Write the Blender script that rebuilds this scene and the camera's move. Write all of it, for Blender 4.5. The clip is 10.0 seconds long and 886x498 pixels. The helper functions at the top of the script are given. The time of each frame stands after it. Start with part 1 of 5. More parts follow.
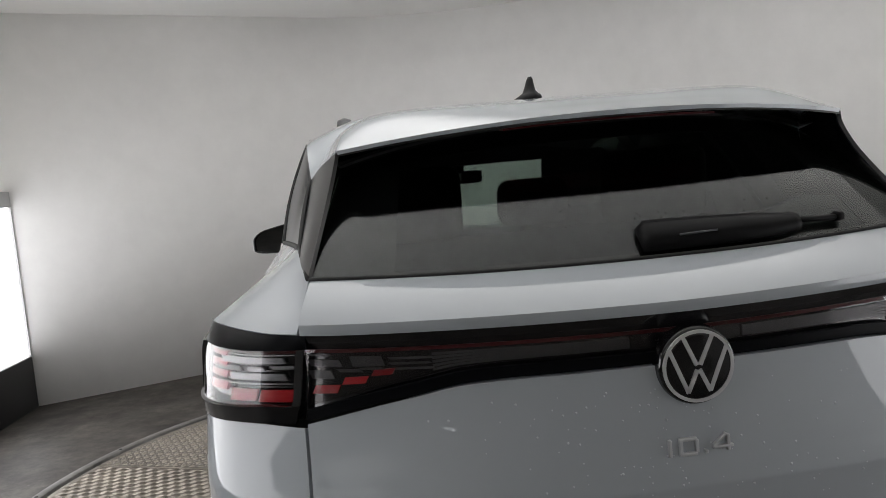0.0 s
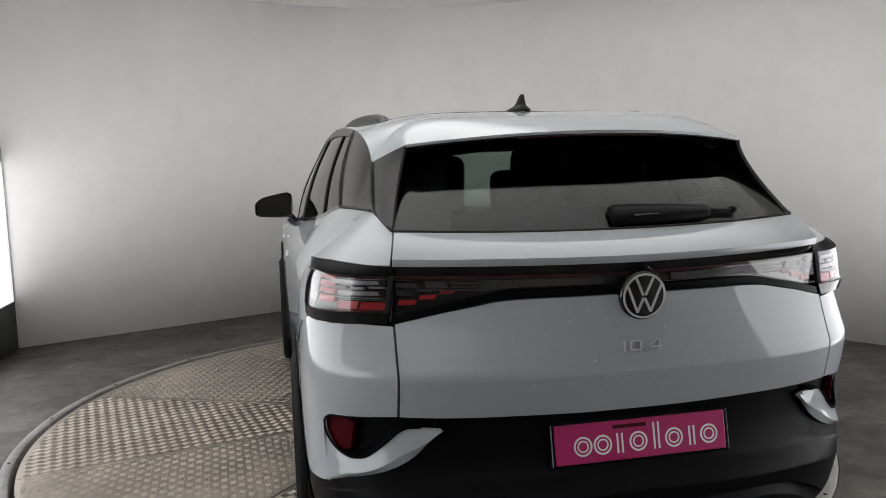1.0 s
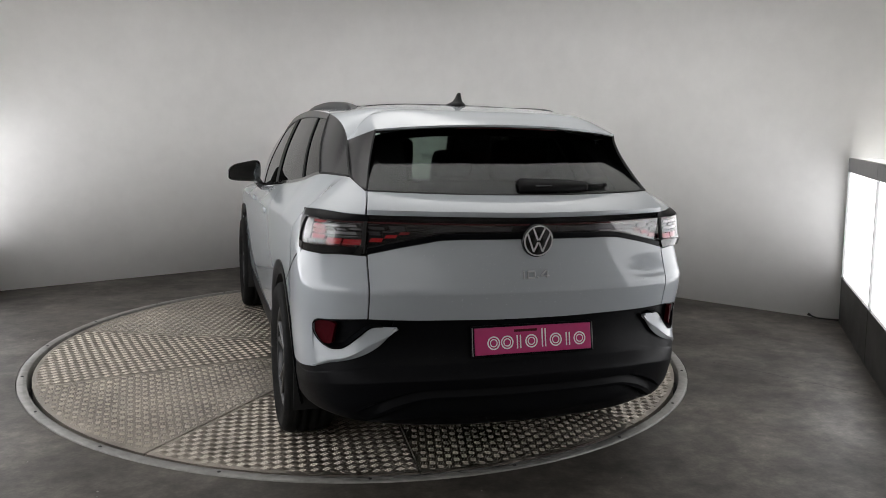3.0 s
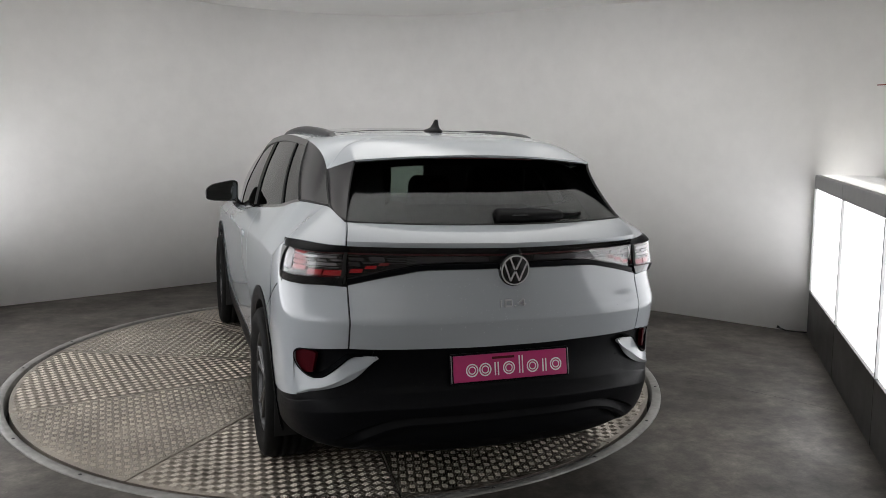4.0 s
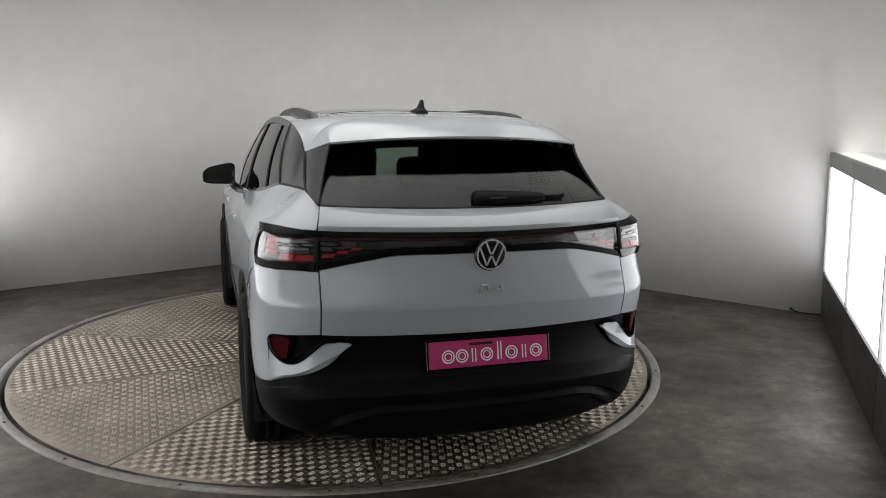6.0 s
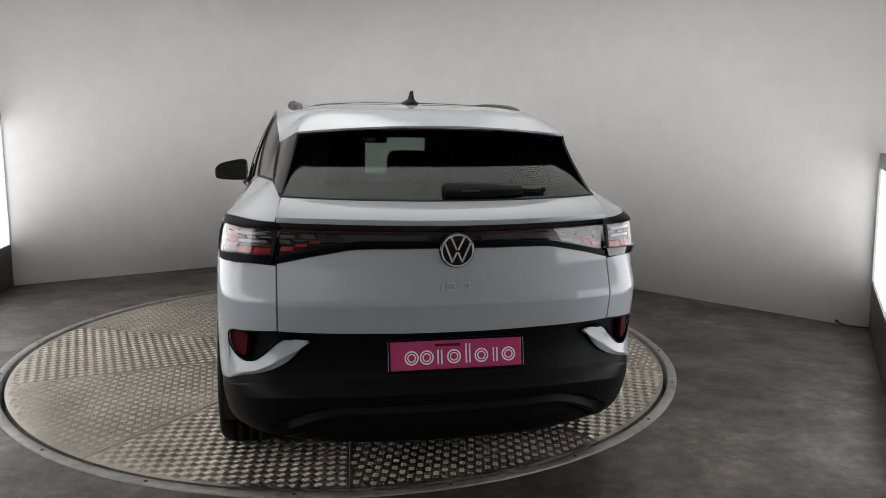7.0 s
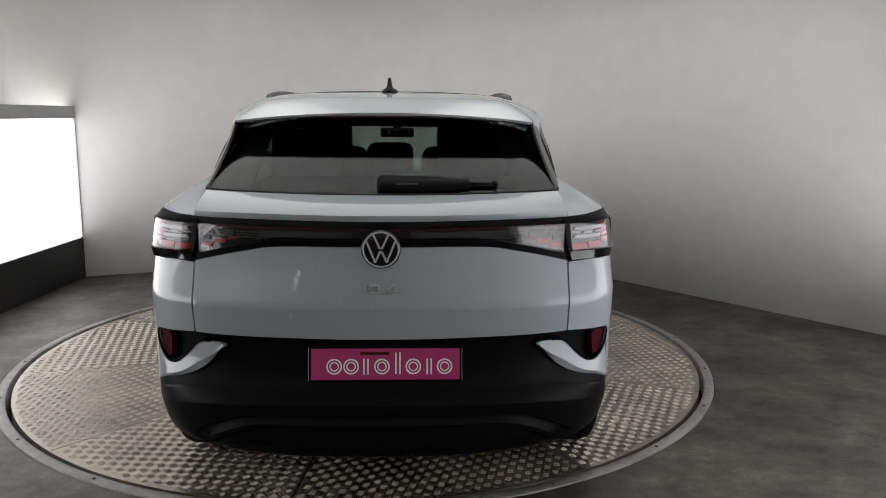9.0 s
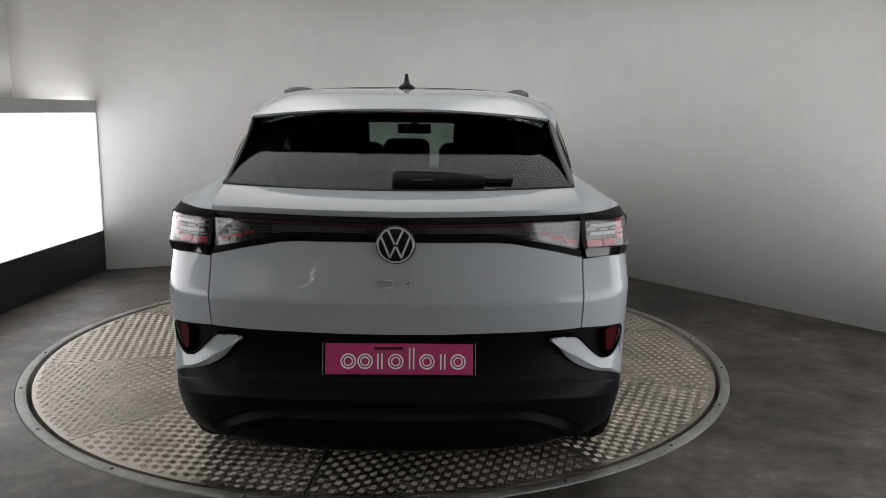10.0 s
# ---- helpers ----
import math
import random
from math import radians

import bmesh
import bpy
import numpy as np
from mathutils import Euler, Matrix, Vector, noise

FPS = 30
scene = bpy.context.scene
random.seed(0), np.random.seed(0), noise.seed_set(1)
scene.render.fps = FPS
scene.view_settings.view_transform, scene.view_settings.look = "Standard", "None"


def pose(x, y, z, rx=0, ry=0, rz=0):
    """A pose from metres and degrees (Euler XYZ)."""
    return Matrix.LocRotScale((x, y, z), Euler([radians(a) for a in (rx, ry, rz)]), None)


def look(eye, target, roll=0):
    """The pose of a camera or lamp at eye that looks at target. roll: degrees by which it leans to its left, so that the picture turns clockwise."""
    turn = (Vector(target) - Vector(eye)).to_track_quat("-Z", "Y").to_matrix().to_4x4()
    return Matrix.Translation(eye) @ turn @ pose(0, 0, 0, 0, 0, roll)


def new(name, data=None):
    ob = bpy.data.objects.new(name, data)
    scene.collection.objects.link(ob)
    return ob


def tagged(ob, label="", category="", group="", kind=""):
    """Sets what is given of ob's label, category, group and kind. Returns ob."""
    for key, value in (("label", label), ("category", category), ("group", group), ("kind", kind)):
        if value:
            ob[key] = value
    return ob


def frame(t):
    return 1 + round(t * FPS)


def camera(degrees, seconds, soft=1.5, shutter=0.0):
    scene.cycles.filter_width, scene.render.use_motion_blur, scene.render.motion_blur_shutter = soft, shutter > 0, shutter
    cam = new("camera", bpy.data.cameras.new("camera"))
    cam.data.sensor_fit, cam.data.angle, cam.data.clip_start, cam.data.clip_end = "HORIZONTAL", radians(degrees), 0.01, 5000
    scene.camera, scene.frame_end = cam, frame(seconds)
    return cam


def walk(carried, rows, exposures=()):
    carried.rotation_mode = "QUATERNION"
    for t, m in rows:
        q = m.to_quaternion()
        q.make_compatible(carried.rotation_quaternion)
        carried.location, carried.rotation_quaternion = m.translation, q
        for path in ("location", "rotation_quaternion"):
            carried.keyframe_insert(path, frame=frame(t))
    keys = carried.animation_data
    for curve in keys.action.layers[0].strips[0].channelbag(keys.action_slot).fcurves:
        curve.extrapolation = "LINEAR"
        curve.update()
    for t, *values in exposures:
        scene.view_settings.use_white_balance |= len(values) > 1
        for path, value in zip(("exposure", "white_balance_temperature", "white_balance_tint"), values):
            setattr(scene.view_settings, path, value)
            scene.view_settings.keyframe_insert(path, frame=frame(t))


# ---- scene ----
cam = camera(58.9, 10.0, 0.8)
PATH = [
    (0, (-0.544, -1.262, 1.41), (-0.325, 0.717, 1.221), -5.1),
    (0.5, (-0.823, -1.608, 1.442), (-0.452, 0.345, 1.22), -3.5),
    (1, (-0.974, -1.95, 1.457), (-0.546, -0.012, 1.208), -1.3),
    (1.5, (-0.98, -2.311, 1.44), (-0.519, -0.382, 1.176), -0.1),
    (2, (-1.074, -2.567, 1.456), (-0.57, -0.655, 1.153), 0.6),
    (2.5, (-1.239, -2.759, 1.462), (-0.677, -0.865, 1.15), 1.1),
    (4, (-1.335, -2.88, 1.606), (-0.666, -1.018, 1.309), 1.4),
    (4.5, (-1.341, -2.886, 1.646), (-0.652, -1.036, 1.325), 1.2),
    (5, (-1.334, -2.871, 1.649), (-0.633, -1.03, 1.302), 1.1),
    (6.5, (-0.893, -2.879, 1.588), (-0.388, -0.975, 1.243), 0.7),
    (7, (-0.664, -2.825, 1.552), (-0.245, -0.899, 1.215), 0.9),
    (7.5, (-0.417, -2.652, 1.509), (-0.099, -0.704, 1.183), 1.2),
    (8, (-0.154, -2.583, 1.505), (0.059, -0.621, 1.184), 1.2),
    (8.5, (0.06, -2.616, 1.506), (0.184, -0.647, 1.178), 0.8),
    (9, (0.106, -2.624, 1.502), (0.18, -0.654, 1.165), 0.4),
    (9.5, (0.118, -2.626, 1.5), (0.159, -0.656, 1.158), 0.4),
    (10, (0.118, -2.631, 1.501), (0.146, -0.661, 1.155), 0.7),
]
EXPOSURES = [(0, -0.06), (1.5, 0.08), (2.5, 0.06), (5, -0.03), (8, 0.05), (9, -0.09), (10, -0.19)]
walk(cam, [(t, look(eye, target, roll)) for t, eye, target, roll in PATH], EXPOSURES)

# ---- world and light ----
world = bpy.data.worlds.new("world")
scene.world = world
world.use_nodes = True
world.node_tree.nodes["Background"].inputs[0].default_value = (0.9, 0.95, 1.0, 1)
world.node_tree.nodes["Background"].inputs[1].default_value = 0.02
scene.view_settings.exposure = 0.0

PANEL_GLOW = 2.5
PANEL_LEFT_GLOW = 2.9
SLOT_GLOW = 3.0
WINDOW_GLOW = 4.0
UPLIGHT_GLOW = 4.5
# CEILING_GLOW and HALL_GLOW drive fill panels added out of view
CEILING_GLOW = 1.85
HALL_GLOW = 0.85
SPOT_WATTS = 0.3


def uplight(x, y, z, aim):
    """A small spot at the far end of a row of light boxes, thrown up along the wall."""
    data = bpy.data.lights.new("uplight", "SPOT")
    data.energy, data.spot_size, data.spot_blend, data.shadow_soft_size = SPOT_WATTS, radians(130), 1.0, 0.25
    data.color = (1.0, 0.98, 0.96)
    ob = new("uplight", data)
    ob.matrix_world = look((x, y, z), aim)


uplight(-2.88, 4.50, 1.60, (-2.30, 4.75, 2.6))
uplight(3.62, 2.05, 1.38, (3.15, 2.66, 2.4))


# ---- materials ----
def material(name, base, rough=0.5, metal=0.0, coat=0.0, spec=0.5, grain=0.0, grain_size=40.0, stain=0.0, stain_size=2.0, bump=0.0, bump_size=200.0, emit=0.0, rough_var=0.0, each=0.0, coat_ior=1.5):
    m = bpy.data.materials.new(name)
    m.use_nodes = True
    nt = m.node_tree
    b = nt.nodes["Principled BSDF"]
    b.inputs["Roughness"].default_value = rough
    b.inputs["Metallic"].default_value = metal
    b.inputs["Coat Weight"].default_value = coat
    b.inputs["Coat Roughness"].default_value = 0.03
    b.inputs["Coat IOR"].default_value = coat_ior
    b.inputs["Specular IOR Level"].default_value = spec
    b.inputs["Base Color"].default_value = (*base, 1)
    if emit:
        b.inputs["Emission Color"].default_value = (*base, 1)
        b.inputs["Emission Strength"].default_value = emit
    co = nt.nodes.new("ShaderNodeTexCoord")
    last = None

    def noisy(size, amount, detail, previous, low):
        n = nt.nodes.new("ShaderNodeTexNoise")
        n.inputs["Scale"].default_value = size
        n.inputs["Detail"].default_value = detail
        n.inputs["Roughness"].default_value = 0.62
        nt.links.new(co.outputs["Object"], n.inputs["Vector"])
        r = nt.nodes.new("ShaderNodeMapRange")
        r.inputs["From Min"].default_value, r.inputs["From Max"].default_value = 0.3, 0.7
        r.inputs["To Min"].default_value, r.inputs["To Max"].default_value = 1 - amount, 1 + amount * low
        nt.links.new(n.outputs["Fac"], r.inputs["Value"])
        x = nt.nodes.new("ShaderNodeVectorMath")
        x.operation = "SCALE"
        if previous is None:
            x.inputs[0].default_value = base
        else:
            nt.links.new(previous, x.inputs[0])
        nt.links.new(r.outputs[0], x.inputs["Scale"])
        return x.outputs[0], n

    if grain:
        last, _ = noisy(grain_size, grain, 4, last, 1.0)
    if stain:
        last, n = noisy(stain_size, stain, 6, last, 1.0)
        if rough_var:
            r = nt.nodes.new("ShaderNodeMapRange")
            r.inputs["From Min"].default_value, r.inputs["From Max"].default_value = 0.3, 0.7
            r.inputs["To Min"].default_value, r.inputs["To Max"].default_value = rough - rough_var, rough + rough_var
            nt.links.new(n.outputs["Fac"], r.inputs["Value"])
            nt.links.new(r.outputs[0], b.inputs["Roughness"])
    if each:
        info = nt.nodes.new("ShaderNodeObjectInfo")
        r = nt.nodes.new("ShaderNodeMapRange")
        r.inputs["To Min"].default_value, r.inputs["To Max"].default_value = 1 - each, 1 + each
        nt.links.new(info.outputs["Random"], r.inputs["Value"])
        x = nt.nodes.new("ShaderNodeVectorMath")
        x.operation = "SCALE"
        if last is None:
            x.inputs[0].default_value = base
        else:
            nt.links.new(last, x.inputs[0])
        nt.links.new(r.outputs[0], x.inputs["Scale"])
        last = x.outputs[0]
    if last is not None:
        nt.links.new(last, b.inputs["Base Color"])
    if bump:
        n = nt.nodes.new("ShaderNodeTexNoise")
        n.inputs["Scale"].default_value = bump_size
        n.inputs["Detail"].default_value = 5
        nt.links.new(co.outputs["Object"], n.inputs["Vector"])
        k = nt.nodes.new("ShaderNodeBump")
        k.inputs["Strength"].default_value = bump
        k.inputs["Distance"].default_value = 0.004
        nt.links.new(n.outputs["Fac"], k.inputs["Height"])
        nt.links.new(k.outputs[0], b.inputs["Normal"])
    return m


def glass(name, tint, ior=1.5, rough=0.0):
    m = bpy.data.materials.new(name)
    m.use_nodes = True
    nt = m.node_tree
    nt.nodes.remove(nt.nodes["Principled BSDF"])
    w = nt.nodes.new("ShaderNodeLayerWeight")
    w.inputs["Blend"].default_value = 0.5
    p = nt.nodes.new("ShaderNodeMath")
    p.operation = "POWER"
    p.inputs[1].default_value = 5.0
    nt.links.new(w.outputs["Facing"], p.inputs[0])
    f = nt.nodes.new("ShaderNodeMath")
    f.operation = "MULTIPLY_ADD"
    f0 = ((ior - 1) / (ior + 1)) ** 2
    f.inputs[1].default_value, f.inputs[2].default_value = 1 - f0, f0
    nt.links.new(p.outputs[0], f.inputs[0])
    t = nt.nodes.new("ShaderNodeBsdfTransparent")
    t.inputs[0].default_value = (*tint, 1)
    g = nt.nodes.new("ShaderNodeBsdfGlossy")
    g.inputs["Roughness"].default_value = rough
    x = nt.nodes.new("ShaderNodeMixShader")
    nt.links.new(f.outputs[0], x.inputs[0])
    nt.links.new(t.outputs[0], x.inputs[1])
    nt.links.new(g.outputs[0], x.inputs[2])
    nt.links.new(x.outputs[0], nt.nodes["Material Output"].inputs[0])
    return m


def concrete(name):
    """Trowelled concrete: cloudy stains, long trowel streaks, fine speckle and a few dark spots."""
    m = bpy.data.materials.new(name)
    m.use_nodes = True
    nt = m.node_tree
    b = nt.nodes["Principled BSDF"]
    b.inputs["Specular IOR Level"].default_value = 0.35
    co = nt.nodes.new("ShaderNodeTexCoord")

    def layer(scale, stretch, turn, detail, lo, hi, seed):
        mp = nt.nodes.new("ShaderNodeMapping")
        mp.inputs["Scale"].default_value = (scale, scale * stretch, scale)
        mp.inputs["Rotation"].default_value = (0, 0, turn)
        mp.inputs["Location"].default_value = (seed, seed * 1.7, 0)
        nt.links.new(co.outputs["Object"], mp.inputs["Vector"])
        n = nt.nodes.new("ShaderNodeTexNoise")
        n.inputs["Scale"].default_value = 1.0
        n.inputs["Detail"].default_value = detail
        n.inputs["Roughness"].default_value = 0.65
        nt.links.new(mp.outputs[0], n.inputs["Vector"])
        r = nt.nodes.new("ShaderNodeMapRange")
        r.inputs["From Min"].default_value, r.inputs["From Max"].default_value = 0.32, 0.68
        r.inputs["To Min"].default_value, r.inputs["To Max"].default_value = lo, hi
        nt.links.new(n.outputs["Fac"], r.inputs["Value"])
        return r.outputs[0]

    last = None
    clouds = layer(0.9, 1.0, 0.2, 6, 0.5, 1.6, 3.0)
    for k in (clouds, layer(2.2, 1.3, 0.35, 6, 0.6, 1.42, 1.0), layer(5.0, 1.2, 0.5, 6, 0.60, 1.42, 6.0), layer(2.0, 3.0, -0.9, 5, 0.88, 1.14, 8.0), layer(14.0, 1.0, 0, 6, 0.62, 1.38, 5.0), layer(60.0, 1.0, 0, 2, 0.85, 1.15, 2.0)):
        if last is None:
            last = k
            continue
        x = nt.nodes.new("ShaderNodeMath")
        x.operation = "MULTIPLY"
        nt.links.new(last, x.inputs[0])
        nt.links.new(k, x.inputs[1])
        last = x.outputs[0]
    c = nt.nodes.new("ShaderNodeVectorMath")
    c.operation = "SCALE"
    c.inputs[0].default_value = (0.0475, 0.0420, 0.0362)
    nt.links.new(last, c.inputs["Scale"])
    nt.links.new(c.outputs[0], b.inputs["Base Color"])
    r = nt.nodes.new("ShaderNodeMapRange")
    r.inputs["From Min"].default_value, r.inputs["From Max"].default_value = 0.6, 1.45
    r.inputs["To Min"].default_value, r.inputs["To Max"].default_value = 0.62, 0.42
    nt.links.new(clouds, r.inputs["Value"])
    nt.links.new(r.outputs[0], b.inputs["Roughness"])
    n = nt.nodes.new("ShaderNodeTexNoise")
    n.inputs["Scale"].default_value = 70
    n.inputs["Detail"].default_value = 5
    nt.links.new(co.outputs["Object"], n.inputs["Vector"])
    k = nt.nodes.new("ShaderNodeBump")
    k.inputs["Strength"].default_value = 0.12
    k.inputs["Distance"].default_value = 0.004
    nt.links.new(n.outputs["Fac"], k.inputs["Height"])
    nt.links.new(k.outputs[0], b.inputs["Normal"])
    return m


WALL = material("white_plaster", (0.925, 0.915, 0.90), 0.75, grain=0.02, grain_size=6, stain=0.04, stain_size=0.7, bump=0.12, bump_size=60)
HALLWALL = material("pale_hall_bounce", (0.72, 0.715, 0.70), 0.8, stain=0.1, stain_size=0.7)
CEIL = material("ceiling_paint", (0.92, 0.91, 0.895), 0.8, stain=0.03, stain_size=0.6, bump=0.1, bump_size=80)
FLOOR = concrete("power_floated_concrete")
STEEL = material("worn_aluminium_tread_plate", (0.31, 0.279, 0.241), 0.41, metal=0.85, grain=0.15, grain_size=90, stain=0.30, stain_size=3, bump=0.15, bump_size=300, rough_var=0.12, each=0.06)
TREAD = material("polished_tread_bar", (0.335, 0.302, 0.261), 0.43, metal=0.75, grain=0.15, grain_size=60, stain=0.25, stain_size=3, rough_var=0.1)
RIMSTEEL = material("galvanised_steel", (0.20, 0.195, 0.185), 0.5, metal=0.3, grain=0.15, grain_size=20, stain=0.3, stain_size=2.5, bump=0.1)
PAINT = material("pale_grey_car_paint", (0.377, 0.405, 0.430), 0.45, coat=1.0, coat_ior=1.46, spec=0.1, grain=0.012, grain_size=3)
GLOSS = material("gloss_black", (0.006, 0.006, 0.007), 0.12, coat=0.6)
TRIM = material("satin_black_trim", (0.02, 0.02, 0.022), 0.3, coat=0.2)
PLASTIC = material("textured_black_plastic", (0.0030, 0.0032, 0.0042), 0.44, spec=0.08, grain=0.15, grain_size=40, bump=0.12, bump_size=700)
UNDER = material("dark_underbody", (0.012, 0.012, 0.012), 0.8, grain=0.2, grain_size=20)
WIPERBLACK = material("wiper_black", (0.0025, 0.0025, 0.003), 0.5, spec=0.12, grain=0.15, grain_size=60)
RUBBER = material("tyre_rubber", (0.006, 0.006, 0.006), 0.7, spec=0.08, grain=0.2, grain_size=30, bump=0.2, bump_size=300)
ALLOY = material("machined_alloy", (0.09, 0.09, 0.093), 0.3, metal=0.75, grain=0.05)
ALLOYDARK = material("dark_alloy", (0.012, 0.012, 0.013), 0.35, metal=0.3, coat=0.1)
CHROME = material("dull_chrome", (0.50, 0.51, 0.52), 0.3, metal=0.35, grain=0.03)
SATIN = material("satin_silver", (0.42, 0.42, 0.43), 0.35, metal=0.6, grain=0.04)
RAILGREY = material("anthracite_roof_rail", (0.035, 0.035, 0.037), 0.45, spec=0.3, grain=0.1, grain_size=60)
REDLENS = material("red_reflector", (0.42, 0.014, 0.02), 0.25, coat=0.4, grain=0.15, grain_size=300)
REFLECT = material("dark_red_reflector", (0.05, 0.0016, 0.0045), 0.6, spec=0.05, grain=0.2, grain_size=120)
REDDARK = material("dark_red_plastic", (0.055, 0.003, 0.005), 0.4, spec=0.2, grain=0.15, grain_size=300)
DIMSLAT = material("dark_lamp_slat", (0.06, 0.062, 0.066), 0.25, metal=0.2, grain=0.1, grain_size=200)
PALEZONE = material("pale_lens_reflection", (0.20, 0.205, 0.215), 0.3, metal=0.1, grain=0.1, grain_size=120)
TAPE = material("red_tape", (0.30, 0.06, 0.06), 0.6, grain=0.1)
REDMID = material("deep_red_reflector", (0.20, 0.007, 0.011), 0.3, spec=0.3, grain=0.2, grain_size=300)
SLAT = material("grey_lamp_slat", (0.30, 0.31, 0.325), 0.25, metal=0.3, coat=0.5, grain=0.1, grain_size=200)
WHITEINK = material("white_print", (0.80, 0.78, 0.80), 0.4, grain=0.03)
BADGEGREY = material("pale_grey_badge_metal", (0.52, 0.52, 0.53), 0.4, metal=0.2, grain=0.03)
PINK = material("magenta_sign_plastic", (0.42, 0.012, 0.13), 0.3, coat=0.6, grain=0.06, grain_size=20)
SEAT = material("dark_seat_fabric", (0.012, 0.012, 0.013), 0.9, grain=0.2, grain_size=200, bump=0.2, bump_size=500)
TINT = glass("privacy_glass", (0.54, 0.57, 0.56), 1.46)
SIDETINT = glass("dark_side_glass", (0.06, 0.064, 0.064), 1.5)
CLEAR = glass("clear_windscreen_glass", (0.86, 0.94, 0.885))
LENS = glass("clear_lamp_lens", (0.93, 0.92, 0.92), 1.48)
MIRROR = material("mirror_glass", (0.75, 0.77, 0.78), 0.01, metal=1.0)
# door mirrors: the reflection of a dark hall is put into the colour
DARKMIRROR = material("dark_reflection_mirror", (0.16, 0.17, 0.175), 0.02, metal=1.0)
# opaque beads: the drops' bright glints and dark refraction are painted as colour
BEAD = material("pale_glint_bead", (0.52, 0.54, 0.57), 0.2, spec=0.4)
DARKBEAD = material("dark_refraction_bead", (0.015, 0.015, 0.017), 0.15, spec=0.3)
PANEL = material("lit_diffuser", (0.98, 0.98, 1.0), 0.6, emit=PANEL_GLOW, grain=0.01, grain_size=2)
PANEL_LEFT = material("bright_lit_diffuser", (0.98, 0.98, 1.0), 0.6, emit=PANEL_LEFT_GLOW, grain=0.01, grain_size=2)
STRIP = material("led_strip", (1.0, 0.98, 0.95), 0.5, emit=UPLIGHT_GLOW)
DAYLIGHT = material("daylit_pane", (0.96, 0.98, 1.0), 0.6, emit=WINDOW_GLOW)
SLOT = material("lit_grille_slot", (1.0, 0.99, 0.97), 0.5, emit=SLOT_GLOW)
HALL = material("hall_fill_glow", (1.0, 0.98, 0.95), 0.5, emit=HALL_GLOW)
# glow of the added ceiling panel, faded to its edges for soft reflections
CEILFILL = material("added_ceiling_glow", (1.0, 0.985, 0.965), 0.6, emit=CEILING_GLOW)
nt = CEILFILL.node_tree
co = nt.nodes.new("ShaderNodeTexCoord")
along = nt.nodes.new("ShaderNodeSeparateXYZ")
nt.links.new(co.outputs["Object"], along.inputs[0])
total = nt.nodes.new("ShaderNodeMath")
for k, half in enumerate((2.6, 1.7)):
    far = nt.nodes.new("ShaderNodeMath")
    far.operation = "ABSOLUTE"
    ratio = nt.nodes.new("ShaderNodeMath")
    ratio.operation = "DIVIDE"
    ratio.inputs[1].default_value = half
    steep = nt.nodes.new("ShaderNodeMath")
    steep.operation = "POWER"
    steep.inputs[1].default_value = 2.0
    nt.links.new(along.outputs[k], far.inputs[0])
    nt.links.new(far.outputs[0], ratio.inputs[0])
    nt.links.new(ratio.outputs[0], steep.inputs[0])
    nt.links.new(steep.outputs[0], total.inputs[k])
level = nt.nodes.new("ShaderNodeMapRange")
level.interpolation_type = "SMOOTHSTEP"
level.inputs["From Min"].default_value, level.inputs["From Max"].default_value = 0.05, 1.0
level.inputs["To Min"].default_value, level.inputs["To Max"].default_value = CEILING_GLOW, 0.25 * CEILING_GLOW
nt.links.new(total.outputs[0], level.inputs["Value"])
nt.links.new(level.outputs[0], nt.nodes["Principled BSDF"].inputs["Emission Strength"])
BOXBLACK = material("black_laminate", (0.016, 0.0155, 0.016), 0.35, grain=0.15, grain_size=8, stain=0.2, stain_size=2, rough_var=0.08)
BOXGREY = material("grey_aluminium_header", (0.42, 0.42, 0.42), 0.4, metal=0.3, grain=0.05, grain_size=10, stain=0.08)
HEADDARK = material("dark_grey_aluminium_header", (0.20, 0.20, 0.20), 0.42, metal=0.3, grain=0.06, grain_size=10, stain=0.12)
GRILLE = material("white_metal_grille", (0.75, 0.75, 0.74), 0.45, metal=0.1, grain=0.05)
CABLE = material("black_cable", (0.012, 0.012, 0.012), 0.5, grain=0.1)
DEBRIS = material("grit", (0.22, 0.21, 0.20), 0.8, grain=0.3, grain_size=100)


# ---- mesh helpers ----
def part(name, bm, mat, parent=None, label="", smooth=False):
    me = bpy.data.meshes.new(name)
    bm.normal_update()
    bm.to_mesh(me)
    bm.free()
    return from_mesh(name, me, mat, parent, label, smooth)


def from_mesh(name, me, mat, parent=None, label="", smooth=False):
    me.materials.append(mat)
    if smooth:
        me.shade_smooth()
    ob = new(name, me)
    if parent is not None:
        ob.parent = parent
    if label:
        ob["label"] = label
    return ob


def raw(name, verts, faces, mat, parent=None, label="", smooth=False):
    me = bpy.data.meshes.new(name)
    me.from_pydata([tuple(v) for v in verts], [], faces)
    me.update()
    return from_mesh(name, me, mat, parent, label, smooth)


def empty(name, at=(0, 0, 0)):
    e = new(name)
    e.location = at
    return e


def box_into(bm, cx, cy, cz, sx, sy, sz, turn=None):
    m = Matrix.Translation((cx, cy, cz)) @ (turn if turn is not None else Matrix()) @ Matrix.Diagonal((sx, sy, sz, 1))
    return bmesh.ops.create_cube(bm, size=1, matrix=m)["verts"]


def slab(name, c, s, mat, parent=None, bevel=0.004, label="", turn=None, segs=2, smooth=False):
    bm = bmesh.new()
    box_into(bm, *c, *s, turn)
    if bevel:
        bmesh.ops.bevel(bm, geom=bm.edges[:], offset=bevel, segments=segs, affect="EDGES", profile=0.5)
    return part(name, bm, mat, parent, label, smooth)


